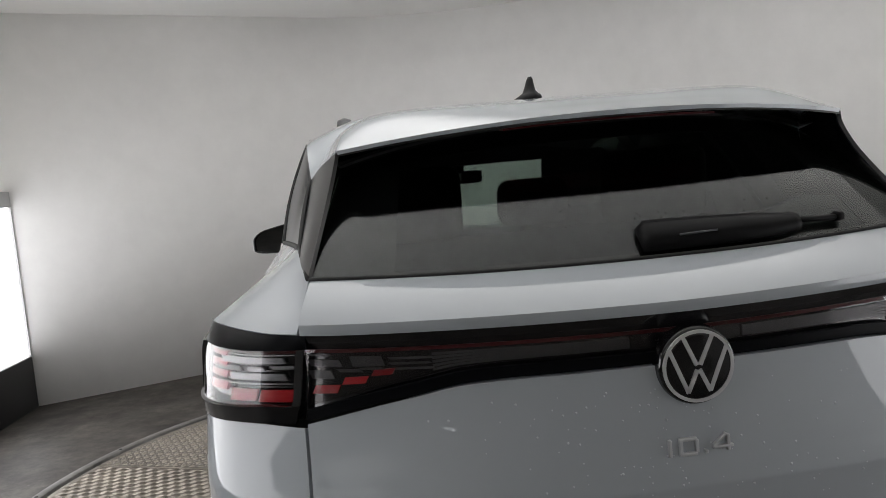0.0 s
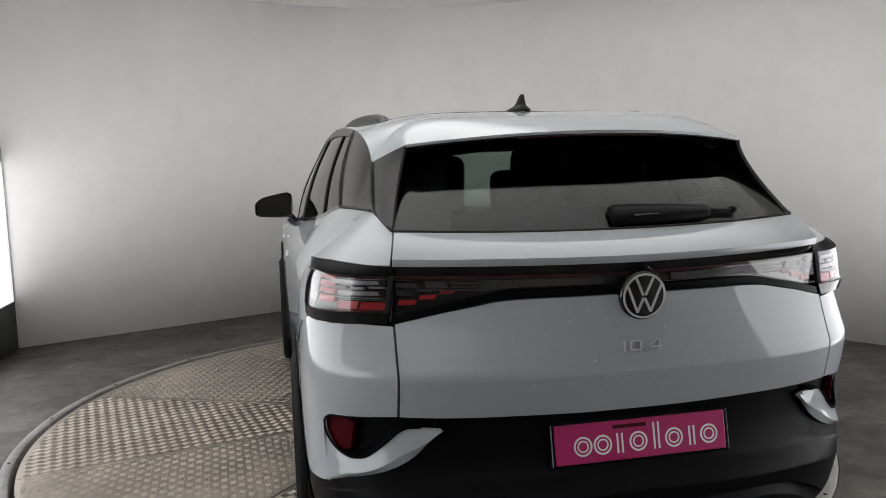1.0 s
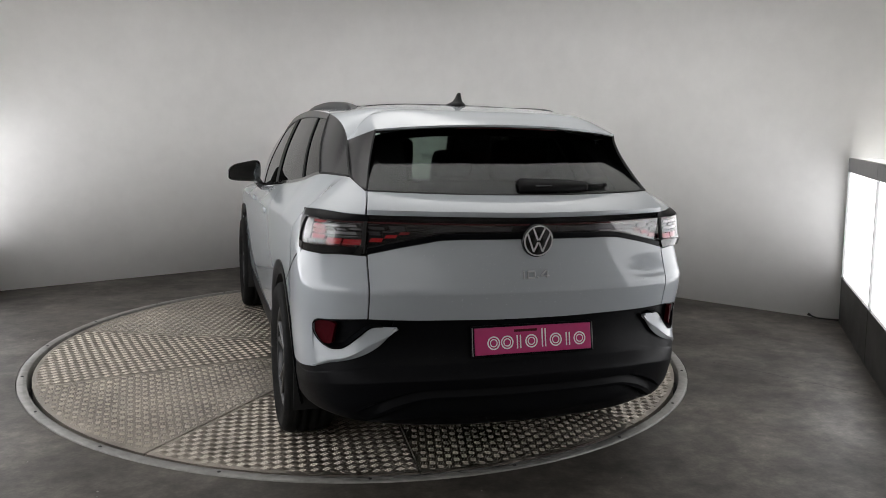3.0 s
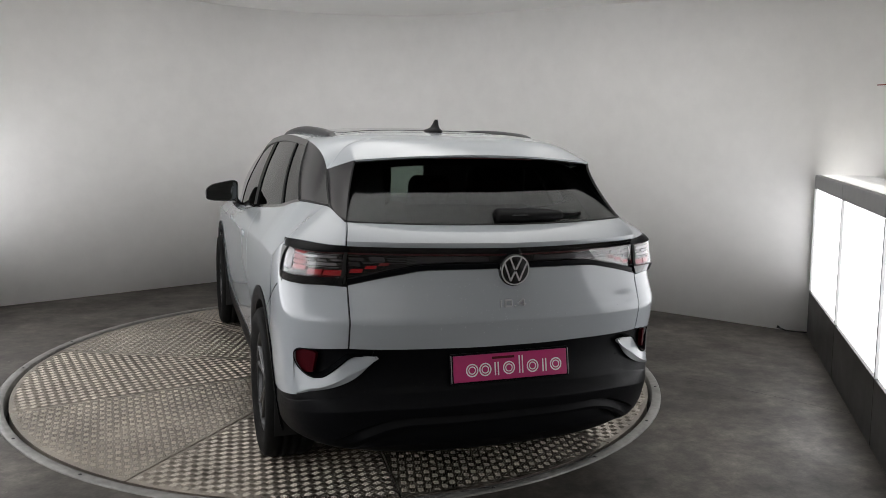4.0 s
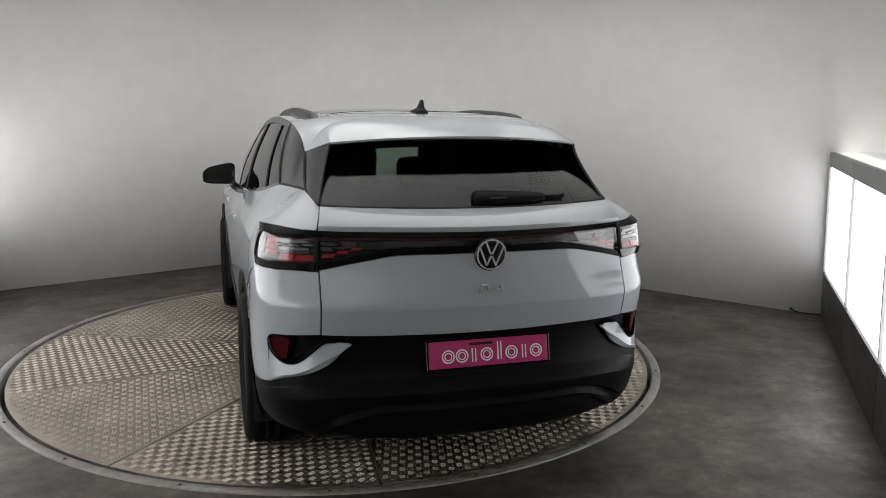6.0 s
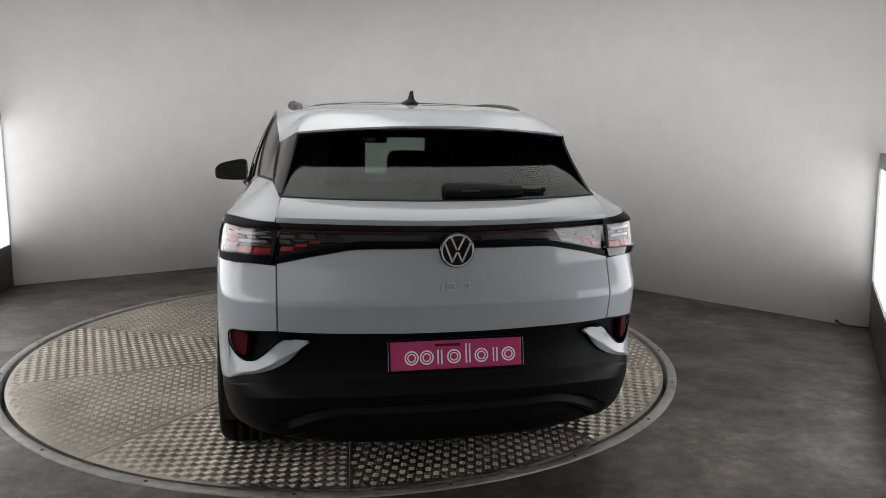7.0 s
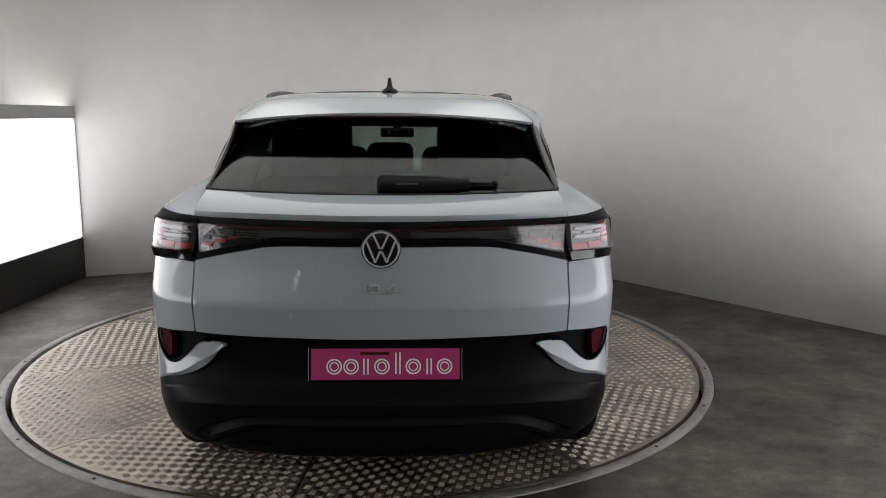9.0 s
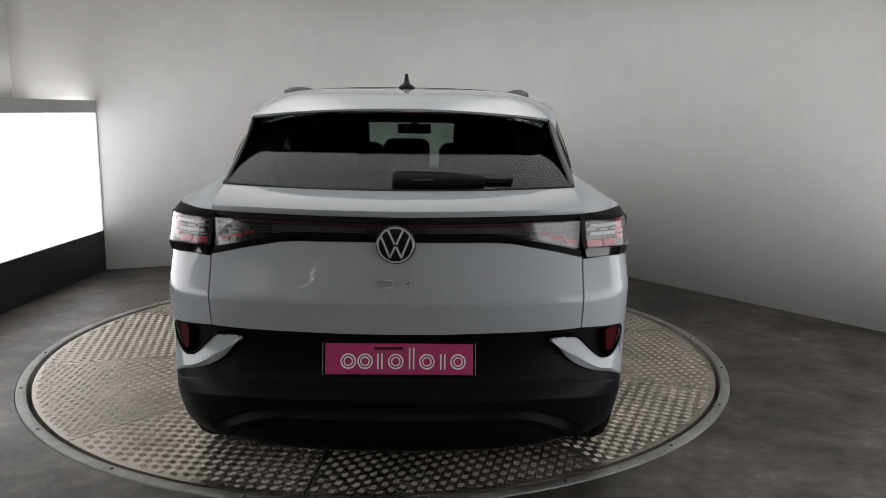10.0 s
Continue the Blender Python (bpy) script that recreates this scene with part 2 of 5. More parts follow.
def lathe(name, profile, mat, parent=None, segs=48, label="", axis="x", close=False):
    """A ring of revolution; profile: (distance along the axis, radius)."""
    v, f = [], []
    n = len(profile)
    for k in range(segs):
        a = 2 * math.pi * k / segs
        for h, r in profile:
            v.append((h, r * math.cos(a), r * math.sin(a)) if axis == "x" else (r * math.cos(a), r * math.sin(a), h))
    for k in range(segs):
        for i in range(n if close else n - 1):
            a, b = k * n + i, k * n + (i + 1) % n
            c, d = ((k + 1) % segs) * n + (i + 1) % n, ((k + 1) % segs) * n + i
            f.append((a, b, c, d))
    return raw(name, v, f, mat, parent, label, True)


def tube(name, pts, r, mat, parent=None, label="", segs=8, flat=1.0):
    """A round bar along a chain of points."""
    v, f = [], []
    pts = [Vector(p) for p in pts]
    for i, p in enumerate(pts):
        t = (pts[min(i + 1, len(pts) - 1)] - pts[max(i - 1, 0)]).normalized()
        side = t.cross(Vector((0, 0, 1)))
        side = side.normalized() if side.length > 1e-4 else Vector((1, 0, 0))
        up = side.cross(t)
        for k in range(segs):
            a = 2 * math.pi * k / segs
            v.append(p + side * (r * flat * math.cos(a)) + up * (r * math.sin(a)))
    n = len(pts)
    for i in range(n - 1):
        for k in range(segs):
            f.append((i * segs + k, i * segs + (k + 1) % segs, (i + 1) * segs + (k + 1) % segs, (i + 1) * segs + k))
    f.append(tuple(range(segs))[::-1])
    f.append(tuple((n - 1) * segs + k for k in range(segs)))
    return raw(name, v, f, mat, parent, label, True)


def prof(*pts):
    """A smooth monotone curve through (x, y) pairs."""
    x, y = [p[0] for p in pts], [p[1] for p in pts]
    h = [b - a for a, b in zip(x, x[1:])]
    d = [(y[i + 1] - y[i]) / h[i] for i in range(len(h))]
    m = [d[0]] + [0.0] * (len(x) - 2) + [d[-1]]
    for i in range(1, len(x) - 1):
        if d[i - 1] * d[i] > 0:
            w1, w2 = 2 * h[i] + h[i - 1], h[i] + 2 * h[i - 1]
            m[i] = (w1 + w2) / (w1 / d[i - 1] + w2 / d[i])

    def f(t):
        t = min(max(t, x[0]), x[-1])
        i = 0
        while i < len(h) - 1 and t > x[i + 1]:
            i += 1
        s = (t - x[i]) / h[i]
        return (1 + 2 * s) * (1 - s) ** 2 * y[i] + s * (1 - s) ** 2 * h[i] * m[i] + s * s * (3 - 2 * s) * y[i + 1] + s * s * (s - 1) * h[i] * m[i + 1]

    return f


HEART = Vector((0, 2.2, 0.75))


def sheet_mesh(fs, flip_to=HEART):
    """Verts and faces of one or more patches f(u, v), nu, nv, wound to face away from flip_to."""
    v, f = [], []
    for fn, nu, nv in fs:
        base = len(v)
        for i in range(nu + 1):
            for j in range(nv + 1):
                v.append(Vector(fn(i / nu, j / nv)))
        quad = [(base + i * (nv + 1) + j, base + (i + 1) * (nv + 1) + j, base + (i + 1) * (nv + 1) + j + 1, base + i * (nv + 1) + j + 1) for i in range(nu) for j in range(nv)]
        a, b, c, d = quad[len(quad) // 2 + nv // 2 if nu > 1 else len(quad) // 2]
        nrm = (v[c] - v[a]).cross(v[d] - v[b])
        if nrm.dot((v[a] + v[c]) / 2 - flip_to) < 0:
            quad = [q[::-1] for q in quad]
        f += quad
    return v, f


def sheet(name, fs, mat, parent=None, thick=0.004, label="", mirrored=False, flip_to=HEART):
    if callable(fs[0]):
        fs = [fs]
    made = []
    for sx in (1, -1) if mirrored else (1,):
        g = [((lambda u, w, fn=fn, sx=sx: (lambda p: (p[0] * sx, p[1], p[2]))(fn(u, w))), nu, nv) for fn, nu, nv in fs]
        v, f = sheet_mesh(g, Vector((flip_to.x * sx, flip_to.y, flip_to.z)))
        ob = raw(name, v, f, mat, parent, label, True)
        if thick:
            s = ob.modifiers.new("thickness", "SOLIDIFY")
            s.thickness, s.offset, s.use_rim = thick, -1, True
            ob.modifiers.new("crisp edges", "EDGE_SPLIT").split_angle = radians(40)
        made.append(ob)
    return made


# ---- the studio: walls, floor, ceiling ----
TT = Vector((-0.184, 2.285, 0))  # centre of the turntable
CEILING_Z = 2.80


def fillet_plan(a, corner, b, t, steps=40):
    """Plan of a wall: from a straight towards corner, round it, straight to b."""
    a, corner, b = Vector(a), Vector(corner), Vector(b)
    da, db = (corner - a).normalized(), (b - corner).normalized()
    p, q = corner - da * t, corner + db * t
    turn = math.acos(da.dot(db))
    r = t / math.tan(turn / 2)
    nrm = Vector((da.y, -da.x))
    o = p + nrm * r
    out = [a + (p - a) * (k / 12) for k in range(12)]
    for k in range(steps + 1):
        an = -turn * k / steps
        d = p - o
        out.append(o + Vector((d.x * math.cos(an) - d.y * math.sin(an), d.x * math.sin(an) + d.y * math.cos(an))))
    out += [q + (b - q) * (k / 12) for k in range(1, 13)]
    return out


def wall(name, plan, z0, z1, thick, label):
    """An upright wall along a plan, with thickness on its outer side."""
    v, f = [], []
    n = len(plan)
    for i, p in enumerate(plan):
        d = (plan[min(i + 1, n - 1)] - plan[max(i - 1, 0)]).normalized()
        out = Vector((-d.y, d.x)) * thick
        for q in (p, p + out):
            v += [(q.x, q.y, z0), (q.x, q.y, z1)]
    for i in range(n - 1):
        a, b = 4 * i, 4 * i + 4
        f += [(a, b, b + 1, a + 1), (a + 2, a + 3, b + 3, b + 2), (a + 1, b + 1, b + 3, a + 3), (a, a + 2, b + 2, b)]
    f += [(0, 1, 3, 2), (4 * n - 4, 4 * n - 2, 4 * n - 1, 4 * n - 3)]
    ob = raw(name, v, f, HALLWALL if "hall" in name else WALL, None, "", False)
    for k, poly in enumerate(ob.data.polygons):
        poly.use_smooth = k % 4 < 2
    return tagged(ob, label, "wall", kind="structure")


# light-box lines: far end, direction towards the entrance
BOX_R, DIR_R = Vector((3.70, 2.10)), Vector((-0.605, -0.796)).normalized()
BOX_L, DIR_L = Vector((-2.93, 4.62)), Vector((-0.055, -0.998)).normalized()

wall("wall_back", fillet_plan((-3.62, 4.35), (0.763, 6.086), (4.25, 1.45), 1.7), -0.005, CEILING_Z + 0.9, 0.15, "smooth white curved studio backdrop wall")
left_plan = [Vector((-3.55 - 0.3, -0.9)), Vector((-3.55, 4.38))]
wall("wall_left", left_plan, -0.005, CEILING_Z + 0.9, 0.15, "white plastered studio side wall behind the light boxes")
right_plan = [Vector((4.18, 1.54)), Vector((4.18, 1.54)) + DIR_R * 5.0]
wall("wall_right", right_plan, -0.005, CEILING_Z + 0.9, 0.15, "white plastered studio side wall behind the light boxes")
# the hall behind the entrance: assumed walls out of view, pale to bounce light
hall_l = [Vector((-7.2, -6.6)), Vector((-7.2, -0.9)), Vector((-3.84, -0.9))]
wall("wall_hall_left", hall_l, -0.005, CEILING_Z + 0.9, 0.15, "unseen pale wall added beside the entrance to close the hall and bounce light")
hall_r = [right_plan[1], Vector((6.2, right_plan[1].y)), Vector((6.2, -6.6))]
wall("wall_hall_right", hall_r, -0.005, CEILING_Z + 0.9, 0.15, "unseen pale wall added beside the entrance to close the hall and bounce light")
wall("wall_hall_back", [Vector((6.2, -6.6)), Vector((-7.2, -6.6))], -0.005, CEILING_Z + 0.9, 0.15, "unseen pale wall added across the far side of the hall to bounce light")

# floor: one sheet with a round hole for the turntable
SEG = 144
v, f = [], []
for r in (2.116, 2.119, 2.5, 3.2, 4.5, 7.0, 10.0, 15.0):
    for k in range(SEG):
        a = 2 * math.pi * k / SEG
        v.append((TT.x + r * math.cos(a), TT.y + r * math.sin(a), -0.03 if r == 2.116 else 0.0))
for i in range(7):
    for k in range(SEG):
        f.append((i * SEG + k, (i + 1) * SEG + k, (i + 1) * SEG + (k + 1) % SEG, i * SEG + (k + 1) % SEG))
tagged(raw("floor", v, f, FLOOR), "dark grey power-floated concrete floor with faint stains", "floor", kind="structure")


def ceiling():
    """A flat white ceiling slab, and a rounded glowing panel added unseen below it as fill."""
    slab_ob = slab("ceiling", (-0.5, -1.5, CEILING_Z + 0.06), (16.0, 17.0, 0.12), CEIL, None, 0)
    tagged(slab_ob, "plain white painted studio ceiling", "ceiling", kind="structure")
    top = tagged(empty("added_ceiling_panel", (-0.2, 1.35, CEILING_Z)), "large rounded glowing panel added under the ceiling to light the car", "ceiling light")

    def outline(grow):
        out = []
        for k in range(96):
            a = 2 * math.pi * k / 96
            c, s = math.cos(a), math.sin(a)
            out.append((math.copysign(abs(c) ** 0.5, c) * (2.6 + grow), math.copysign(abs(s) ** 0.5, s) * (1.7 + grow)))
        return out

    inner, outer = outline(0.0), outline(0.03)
    raw("diffuser", [(x, y, -0.05) for x, y in inner], [tuple(range(95, -1, -1))], CEILFILL, top, "glowing white face of the added ceiling panel")
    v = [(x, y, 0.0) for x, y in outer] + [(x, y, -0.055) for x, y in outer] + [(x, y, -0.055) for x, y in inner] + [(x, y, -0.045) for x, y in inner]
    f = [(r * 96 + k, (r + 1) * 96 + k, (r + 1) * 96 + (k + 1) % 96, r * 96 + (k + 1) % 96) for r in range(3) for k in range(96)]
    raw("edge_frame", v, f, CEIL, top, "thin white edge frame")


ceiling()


# ---- turntable ----
def turntable():
    top = tagged(empty("turntable", (TT.x, TT.y, 0)), "round car turntable of chequered aluminium plate in the floor", "turntable")
    lathe("rim", [(-0.10, 2.059), (0.003, 2.061), (0.006, 2.065), (0.006, 2.110), (0.002, 2.115), (-0.03, 2.115)], RIMSTEEL, top, 180, "scuffed grey steel rim", axis="z")
    lathe("gap_channel", [(-0.10, 2.065), (-0.10, 2.015)], UNDER, top, 144, "dark gap round the plates", axis="z")
    for k in range(20):
        a = 2 * math.pi * (k + 0.35) / 20
        bolt = lathe("bolt", [(0.006, 0.009), (0.0085, 0.007), (0.009, 0.0)], UNDER, top, 8, axis="z")
        bolt.location = (2.088 * math.cos(a), 2.088 * math.sin(a), 0)
    pitch, n_sec = 0.0375, 10
    step = 2 * math.pi / n_sec
    for s in range(n_sec):
        a0 = math.radians(264.5) + s * step
        gap = 0.0016
        arc = 14
        vs = [(0.02 * math.cos(a0 + step / 2), 0.02 * math.sin(a0 + step / 2), 0)]
        for k in range(arc + 1):
            a = a0 + gap + (step - 2 * gap) * k / arc
            vs.append((2.036 * math.cos(a), 2.036 * math.sin(a), 0))
        m = len(vs)
        vs += [(x, y, -0.09) for x, y, _ in vs]
        fs = [tuple(range(m)), tuple(range(2 * m - 1, m - 1, -1))] + [(i, m + i, m + (i + 1) % m, (i + 1) % m) for i in range(m)]
        plate = raw("plate", vs, fs, STEEL, top)
        # five-bar tread, alternating across and along in a check
        mid = a0 + step / 2
        ax = a0 + step
        ex, ey = Vector((math.cos(ax), math.sin(ax))), Vector((-math.sin(ax), math.cos(ax)))
        e1, e2 = (ex + ey).normalized(), (ey - ex).normalized()
        bv, bf = [], []
        n = int(2.2 / pitch) + 2
        for i in range(-n, n):
            for j in range(-n, n):
                c = (e1 * i + e2 * j) * pitch
                along, across = (e1, e2) if (i + j) % 2 else (e2, e1)
                for b in range(-2, 3):
                    p = c + across * (b * 0.0070)
                    r, t = p.length, math.atan2(p.y, p.x)
                    d = (t - mid + math.pi) % (2 * math.pi) - math.pi
                    if r > 2.012 or r < 0.15 or abs(d) > step / 2 or r * math.sin(step / 2 - abs(d)) < 0.018:
                        continue
                    h, w = 0.0165 - 0.0012 * abs(b), 0.0024
                    q = len(bv)
                    for l, x, z in ((-h, 0, 0), (0, -w, 0), (h, 0, 0), (0, w, 0), (-h * 0.55, 0, 0.0018), (h * 0.55, 0, 0.0018)):
                        g = p + along * l + across * x
                        bv.append((g.x, g.y, z))
                    bf += [(q, q + 1, q + 4), (q + 1, q + 5, q + 4), (q + 1, q + 2, q + 5), (q + 2, q + 3, q + 5), (q + 3, q + 4, q + 5), (q + 3, q, q + 4)]
        tread = raw("tread", bv, bf, TREAD, plate)
        tread["kind"] = "stuff"


turntable()


# ---- light boxes ----
def light_box(origin, direction, inward, k, unit, tall, group, lean=0.0, face=PANEL, head=HEADDARK):
    """One unit: black base, lit diffuser, grey header and a grille over an upward lamp."""
    ang = math.atan2(direction.y, direction.x)
    at = origin + direction * (unit * (k + 0.5))
    top = empty("light_box", (at.x, at.y, 0))
    s = 1 if Vector((-direction.y, direction.x)).dot(inward) > 0 else -1  # local side that faces the car
    top.rotation_euler = (math.radians(-s * lean), 0, ang)
    w, dep = unit - 0.005, 0.42
    yc = -s * dep / 2

    def bar(name, c, sz, mat, parent=top, bevel=0.003, label=""):
        return slab(name, (c[0], c[1], c[2]), sz, mat, parent, bevel, label)

    low, high = 0.372, tall - 0.112
    mid, span = (low + high) / 2, high - low
    bar("base_panel", (0, -s * 0.02, low / 2), (w, 0.04, low - 0.002), BOXBLACK, label="black laminate base panel")
    bar("diffuser", (0, -s * 0.026, mid), (w - 0.018, 0.02, span - 0.004), face, bevel=0.002, label="white lit diffuser panel")
    for e in (-1, 1):
        bar("edge_trim", (e * (w / 2 - 0.0045), -s * 0.019, mid), (0.009, 0.036, span - 0.004), BOXGREY, bevel=0)
    bar("header", (0, -s * 0.02, tall - 0.056), (w, 0.04, 0.108), head, label="grey metal header rail")
    bar("back_panel", (0, -s * (dep - 0.01), tall / 2 - 0.01), (w, 0.02, tall - 0.02), BOXGREY)
    for e in (-1, 1):
        bar("end_panel", (e * (w / 2 - 0.01), -s * (dep / 2 + 0.01), tall / 2 - 0.02), (0.02, dep - 0.062, tall - 0.04), BOXGREY)
    bar("lamp_tray", (0, -s * (dep / 2 + 0.01), tall - 0.335), (w - 0.05, dep - 0.07, 0.02), BOXGREY)
    bar("led_strip", (0, -s * (dep - 0.055), tall - 0.315), (w - 0.10, 0.05, 0.012), STRIP, label="bright upward led strip")
    bar("lit_slot", (0, -s * 0.125, tall - 0.030), (w - 0.03, 0.15, 0.010), SLOT, bevel=0, label="lit slot behind the top grille")
    n = int(w / 0.038)
    for g in range(n + 1):
        bar("grille_slat", (-w / 2 + 0.03 + (w - 0.06) * g / n, -s * (dep / 2 + 0.01), tall - 0.009), (0.007, dep - 0.07, 0.012), GRILLE, bevel=0)
    return tagged(top, "tall light box with lit white front above a black base", "light box", group)


for k in range(3):
    light_box(BOX_R, DIR_R, Vector((-1, 0.6)), k, 1.256, 1.33, "light boxes round the turntable", 2.0)
for k in range(3):
    light_box(BOX_L, DIR_L, Vector((1, 0)), k, 1.98, 1.56, "light boxes round the turntable", 0.0, PANEL_LEFT, BOXGREY)


# fill panels added behind the camera; their glow lifts walls and tailgate
def hall_fill(x, y):
    top = tagged(empty("hall_fill", (x, y, CEILING_Z)), "wide glowing panel added under the hall ceiling, out of view", "ceiling lamp", "led panels in the hall")
    slab("housing", (0, 0, -0.02), (2.79, 1.79, 0.04), CEIL, top, 0.006)
    slab("lamp_face", (0, 0, -0.044), (2.77, 1.77, 0.010), HALL, top, 0.002, "glowing white face of the added hall panel")


for x in (-4.2, -1.4, 1.4, 4.2):
    for y in (-3.7, -5.5):
        hall_fill(x, y)


# ---- joint in the floor ----
v, f = [], []
for i in range(13):
    t = i / 12
    x, y = 1.95 + 0.75 * t, 1.375 - 1.25 * t ** 1.1
    w = 0.002 * (1 - 0.6 * t)
    v += [(x - w, y - w * 0.6, 0.0015), (x + w, y + w * 0.6, 0.0015)]
f = [(2 * i, 2 * i + 2, 2 * i + 3, 2 * i + 1) for i in range(12)]
raw("floor_joint", v, f, UNDER)
tagged(bpy.data.objects["floor_joint"], "thin dark crack line in the concrete floor", "joint", kind="structure")

# a thin red line of tape on the wall over the light boxes
d = Vector((4.25, 1.45)) - Vector((3.935, 1.868))
tape = slab("wall_tape", (0, 0, 0), (d.length, 0.003, 0.008), TAPE, None, 0)
tape.matrix_world = Matrix.Translation((4.0925 - 0.0035 * 0.80, 1.659 - 0.0035 * 0.60, 2.055)) @ Matrix.Rotation(math.atan2(d.y, d.x), 4, "Z") @ Matrix.Rotation(math.radians(-2.5), 4, "Y")
tagged(tape, "thin red line of tape on the white wall", "tape", kind="structure")


# ---- a small lit window in the far wall of the hall ----
def hall_window():
    top = tagged(empty("window_1", (-2.9, -6.53, 1.55)), "small bright window in the far wall of the hall", "window", kind="structure")
    slab("pane", (0, 0, 0), (0.40, 0.02, 0.08), DAYLIGHT, top, 0.002)
    for x in (-0.23, 0.23):
        slab("window_frame", (x, 0.01, 0), (0.06, 0.05, 0.20), CEIL, top, 0.004)
    for z in (-0.07, 0.07):
        slab("window_frame", (0, 0.01, z), (0.40, 0.05, 0.06), CEIL, top, 0.004)


hall_window()


# ---- the car: shape ----
# plan of the skin at height z: half width, rear face, depth of the rounded corner and its roundness
HALF = prof((0.2, 0.835), (0.32, 0.865), (0.45, 0.885), (0.6, 0.897), (0.75, 0.900), (0.9, 0.896), (1.0, 0.891), (1.1, 0.879), (1.16, 0.861))
REAR = prof((0.2, 0.10), (0.28, 0.02), (0.38, -0.045), (0.5, -0.055), (0.58, -0.03), (0.66, -0.012), (0.735, -0.0140), (0.76, -0.0196), (0.78, -0.0240), (0.805, -0.0294), (0.83, -0.0347), (0.8470, -0.0383), (0.8490, -0.0387), (0.8505, -0.0389), (0.853, -0.03885), (0.87, -0.03793), (0.89, -0.03688), (0.92, -0.03539), (0.95, -0.03399), (1.0, -0.03185), (1.05, -0.02996), (1.13, -0.02746))
DEEP = prof((0.2, 0.58), (0.5, 0.58), (0.72, 0.57), (1.05, 0.60), (1.15, 0.60))
ROUND_X = prof((0.3, 2.6), (0.5, 2.7), (0.75, 2.95), (0.86, 3.05), (0.90, 2.74), (0.95, 2.37), (1.0, 2.13), (1.05, 2.02), (1.15, 2.0))
ROUND_Y = prof((0.3, 2.7), (0.5, 2.8), (0.75, 3.0), (1.05, 2.83), (1.15, 2.83))
NOSE = prof((0.2, 4.40), (0.35, 4.50), (0.6, 4.52), (0.75, 4.50), (0.9, 4.40), (1.0, 4.20), (1.15, 3.9))
AXLE_R, AXLE_F, AXLE_Z = 0.92, 3.69, 0.368


def rear(x, z, d=0.0):
    """A point of the rear skin at lateral x and height z, d metres inside it."""
    w = HALF(z) - d
    r = min(abs(x) / w, 1.0)
    k = DEEP(z)
    y = REAR(z) + d + k - k * max(1 - r ** ROUND_X(z), 0.0) ** (1 / ROUND_Y(z))
    return (x, y, z)


def skin(c, z, d=0.0):
    """Round the car: c 0 to 1 from the middle of the rear round its corner, 1 to 2 along the side, 2 to 3 round the nose."""
    w = HALF(z) - d
    if c <= 1:
        a = c * math.pi / 2
        k = DEEP(z)
        return (w * math.sin(a) ** (2 / ROUND_X(z)), REAR(z) + d + k - k * math.cos(a) ** (2 / ROUND_Y(z)), z)
    y1, y2 = REAR(z) + DEEP(z), NOSE(z) - 0.55
    if c <= 2:
        y = y1 + (y2 - y1) * (c - 1)
        return (w * (1 - 0.012 * (c - 1) ** 2), y, z)
    a = (c - 2) * math.pi / 2
    return (w * 0.988 * math.cos(a) ** 0.7, y2 + (0.55 - d) * math.sin(a) ** 0.75, z)


def c_at(x, z):
    return math.asin(min((abs(x) / HALF(z)), 1.0) ** (ROUND_X(z) / 2)) * 2 / math.pi


def side_c(y, z):
    y1, y2 = REAR(z) + DEEP(z), NOSE(z) - 0.55
    return 1 + (y - y1) / (y2 - y1)


def lerp(a, b, t):
    return a + (b - a) * t


SEAM = 0.657
# outlines over the lateral x
BAND_LOW = prof((0.0, 1.064), (0.30, 1.062), (0.38, 1.058), (0.46, 1.043), (0.54, 1.026), (0.66, 0.995))
BAND_TOP = prof((0.0, 1.149), (0.44, 1.151), (0.66, 1.149))
GATE_LOW = prof((0.0, 0.7395), (0.12, 0.740), (0.35, 0.745), (0.66, 0.747))
POCKET_IN = prof((0.545, 0.716), (0.63, 0.714), (0.652, 0.704), (0.679, 0.677), (0.721, 0.636), (0.75, 0.616), (0.776, 0.610))


def POCKET(x):
    """Lower edge of the fog pocket, rounded at its outer end."""
    return POCKET_IN(x) if x < 0.776 else 0.690 - 0.080 * math.sqrt(max(0.0, 1 - ((x - 0.776) / 0.0711) ** 2))


def POCKET_TOP(x):
    """Upper edge of the fog pocket."""
    return 0.747 - 0.019 * max(0.0, (x - 0.66) / 0.14) if x < 0.800 else 0.690 + 0.038 * math.sqrt(max(0.0, 1 - ((x - 0.800) / 0.0471) ** 2))



BUMPER_LOW = prof((0.0, 0.290), (0.60, 0.298), (0.75, 0.308), (0.85, 0.325), (0.92, 0.345))
WING_LOW = prof((0.545, 0.714), (0.57, 0.682), (0.614, 0.633), (0.656, 0.604), (0.70, 0.582), (0.772, 0.555), (0.83, 0.530), (0.875, 0.508), (0.905, 0.488))
CREASE_HIGH = prof((0.0, 0.570), (0.5, 0.560), (0.72, 0.532), (0.80, 0.512), (0.88, 0.475))
CREASE_LOW = prof((0.0, 0.519), (0.5, 0.508), (0.72, 0.482), (0.80, 0.464), (0.88, 0.435))
LAMP_LOW = prof((0.66, 0.993), (0.724, 0.994), (0.79, 0.990), (0.84, 0.986), (0.885, 0.990))
LAMP_TOP = prof((0.66, 1.149), (0.72, 1.149), (0.79, 1.153), (0.83, 1.155), (0.885, 1.150))

car = tagged(empty("car", (-0.004, 0, 0)), "pale grey-white electric family car with raindrops, parked on the turntable", "car")

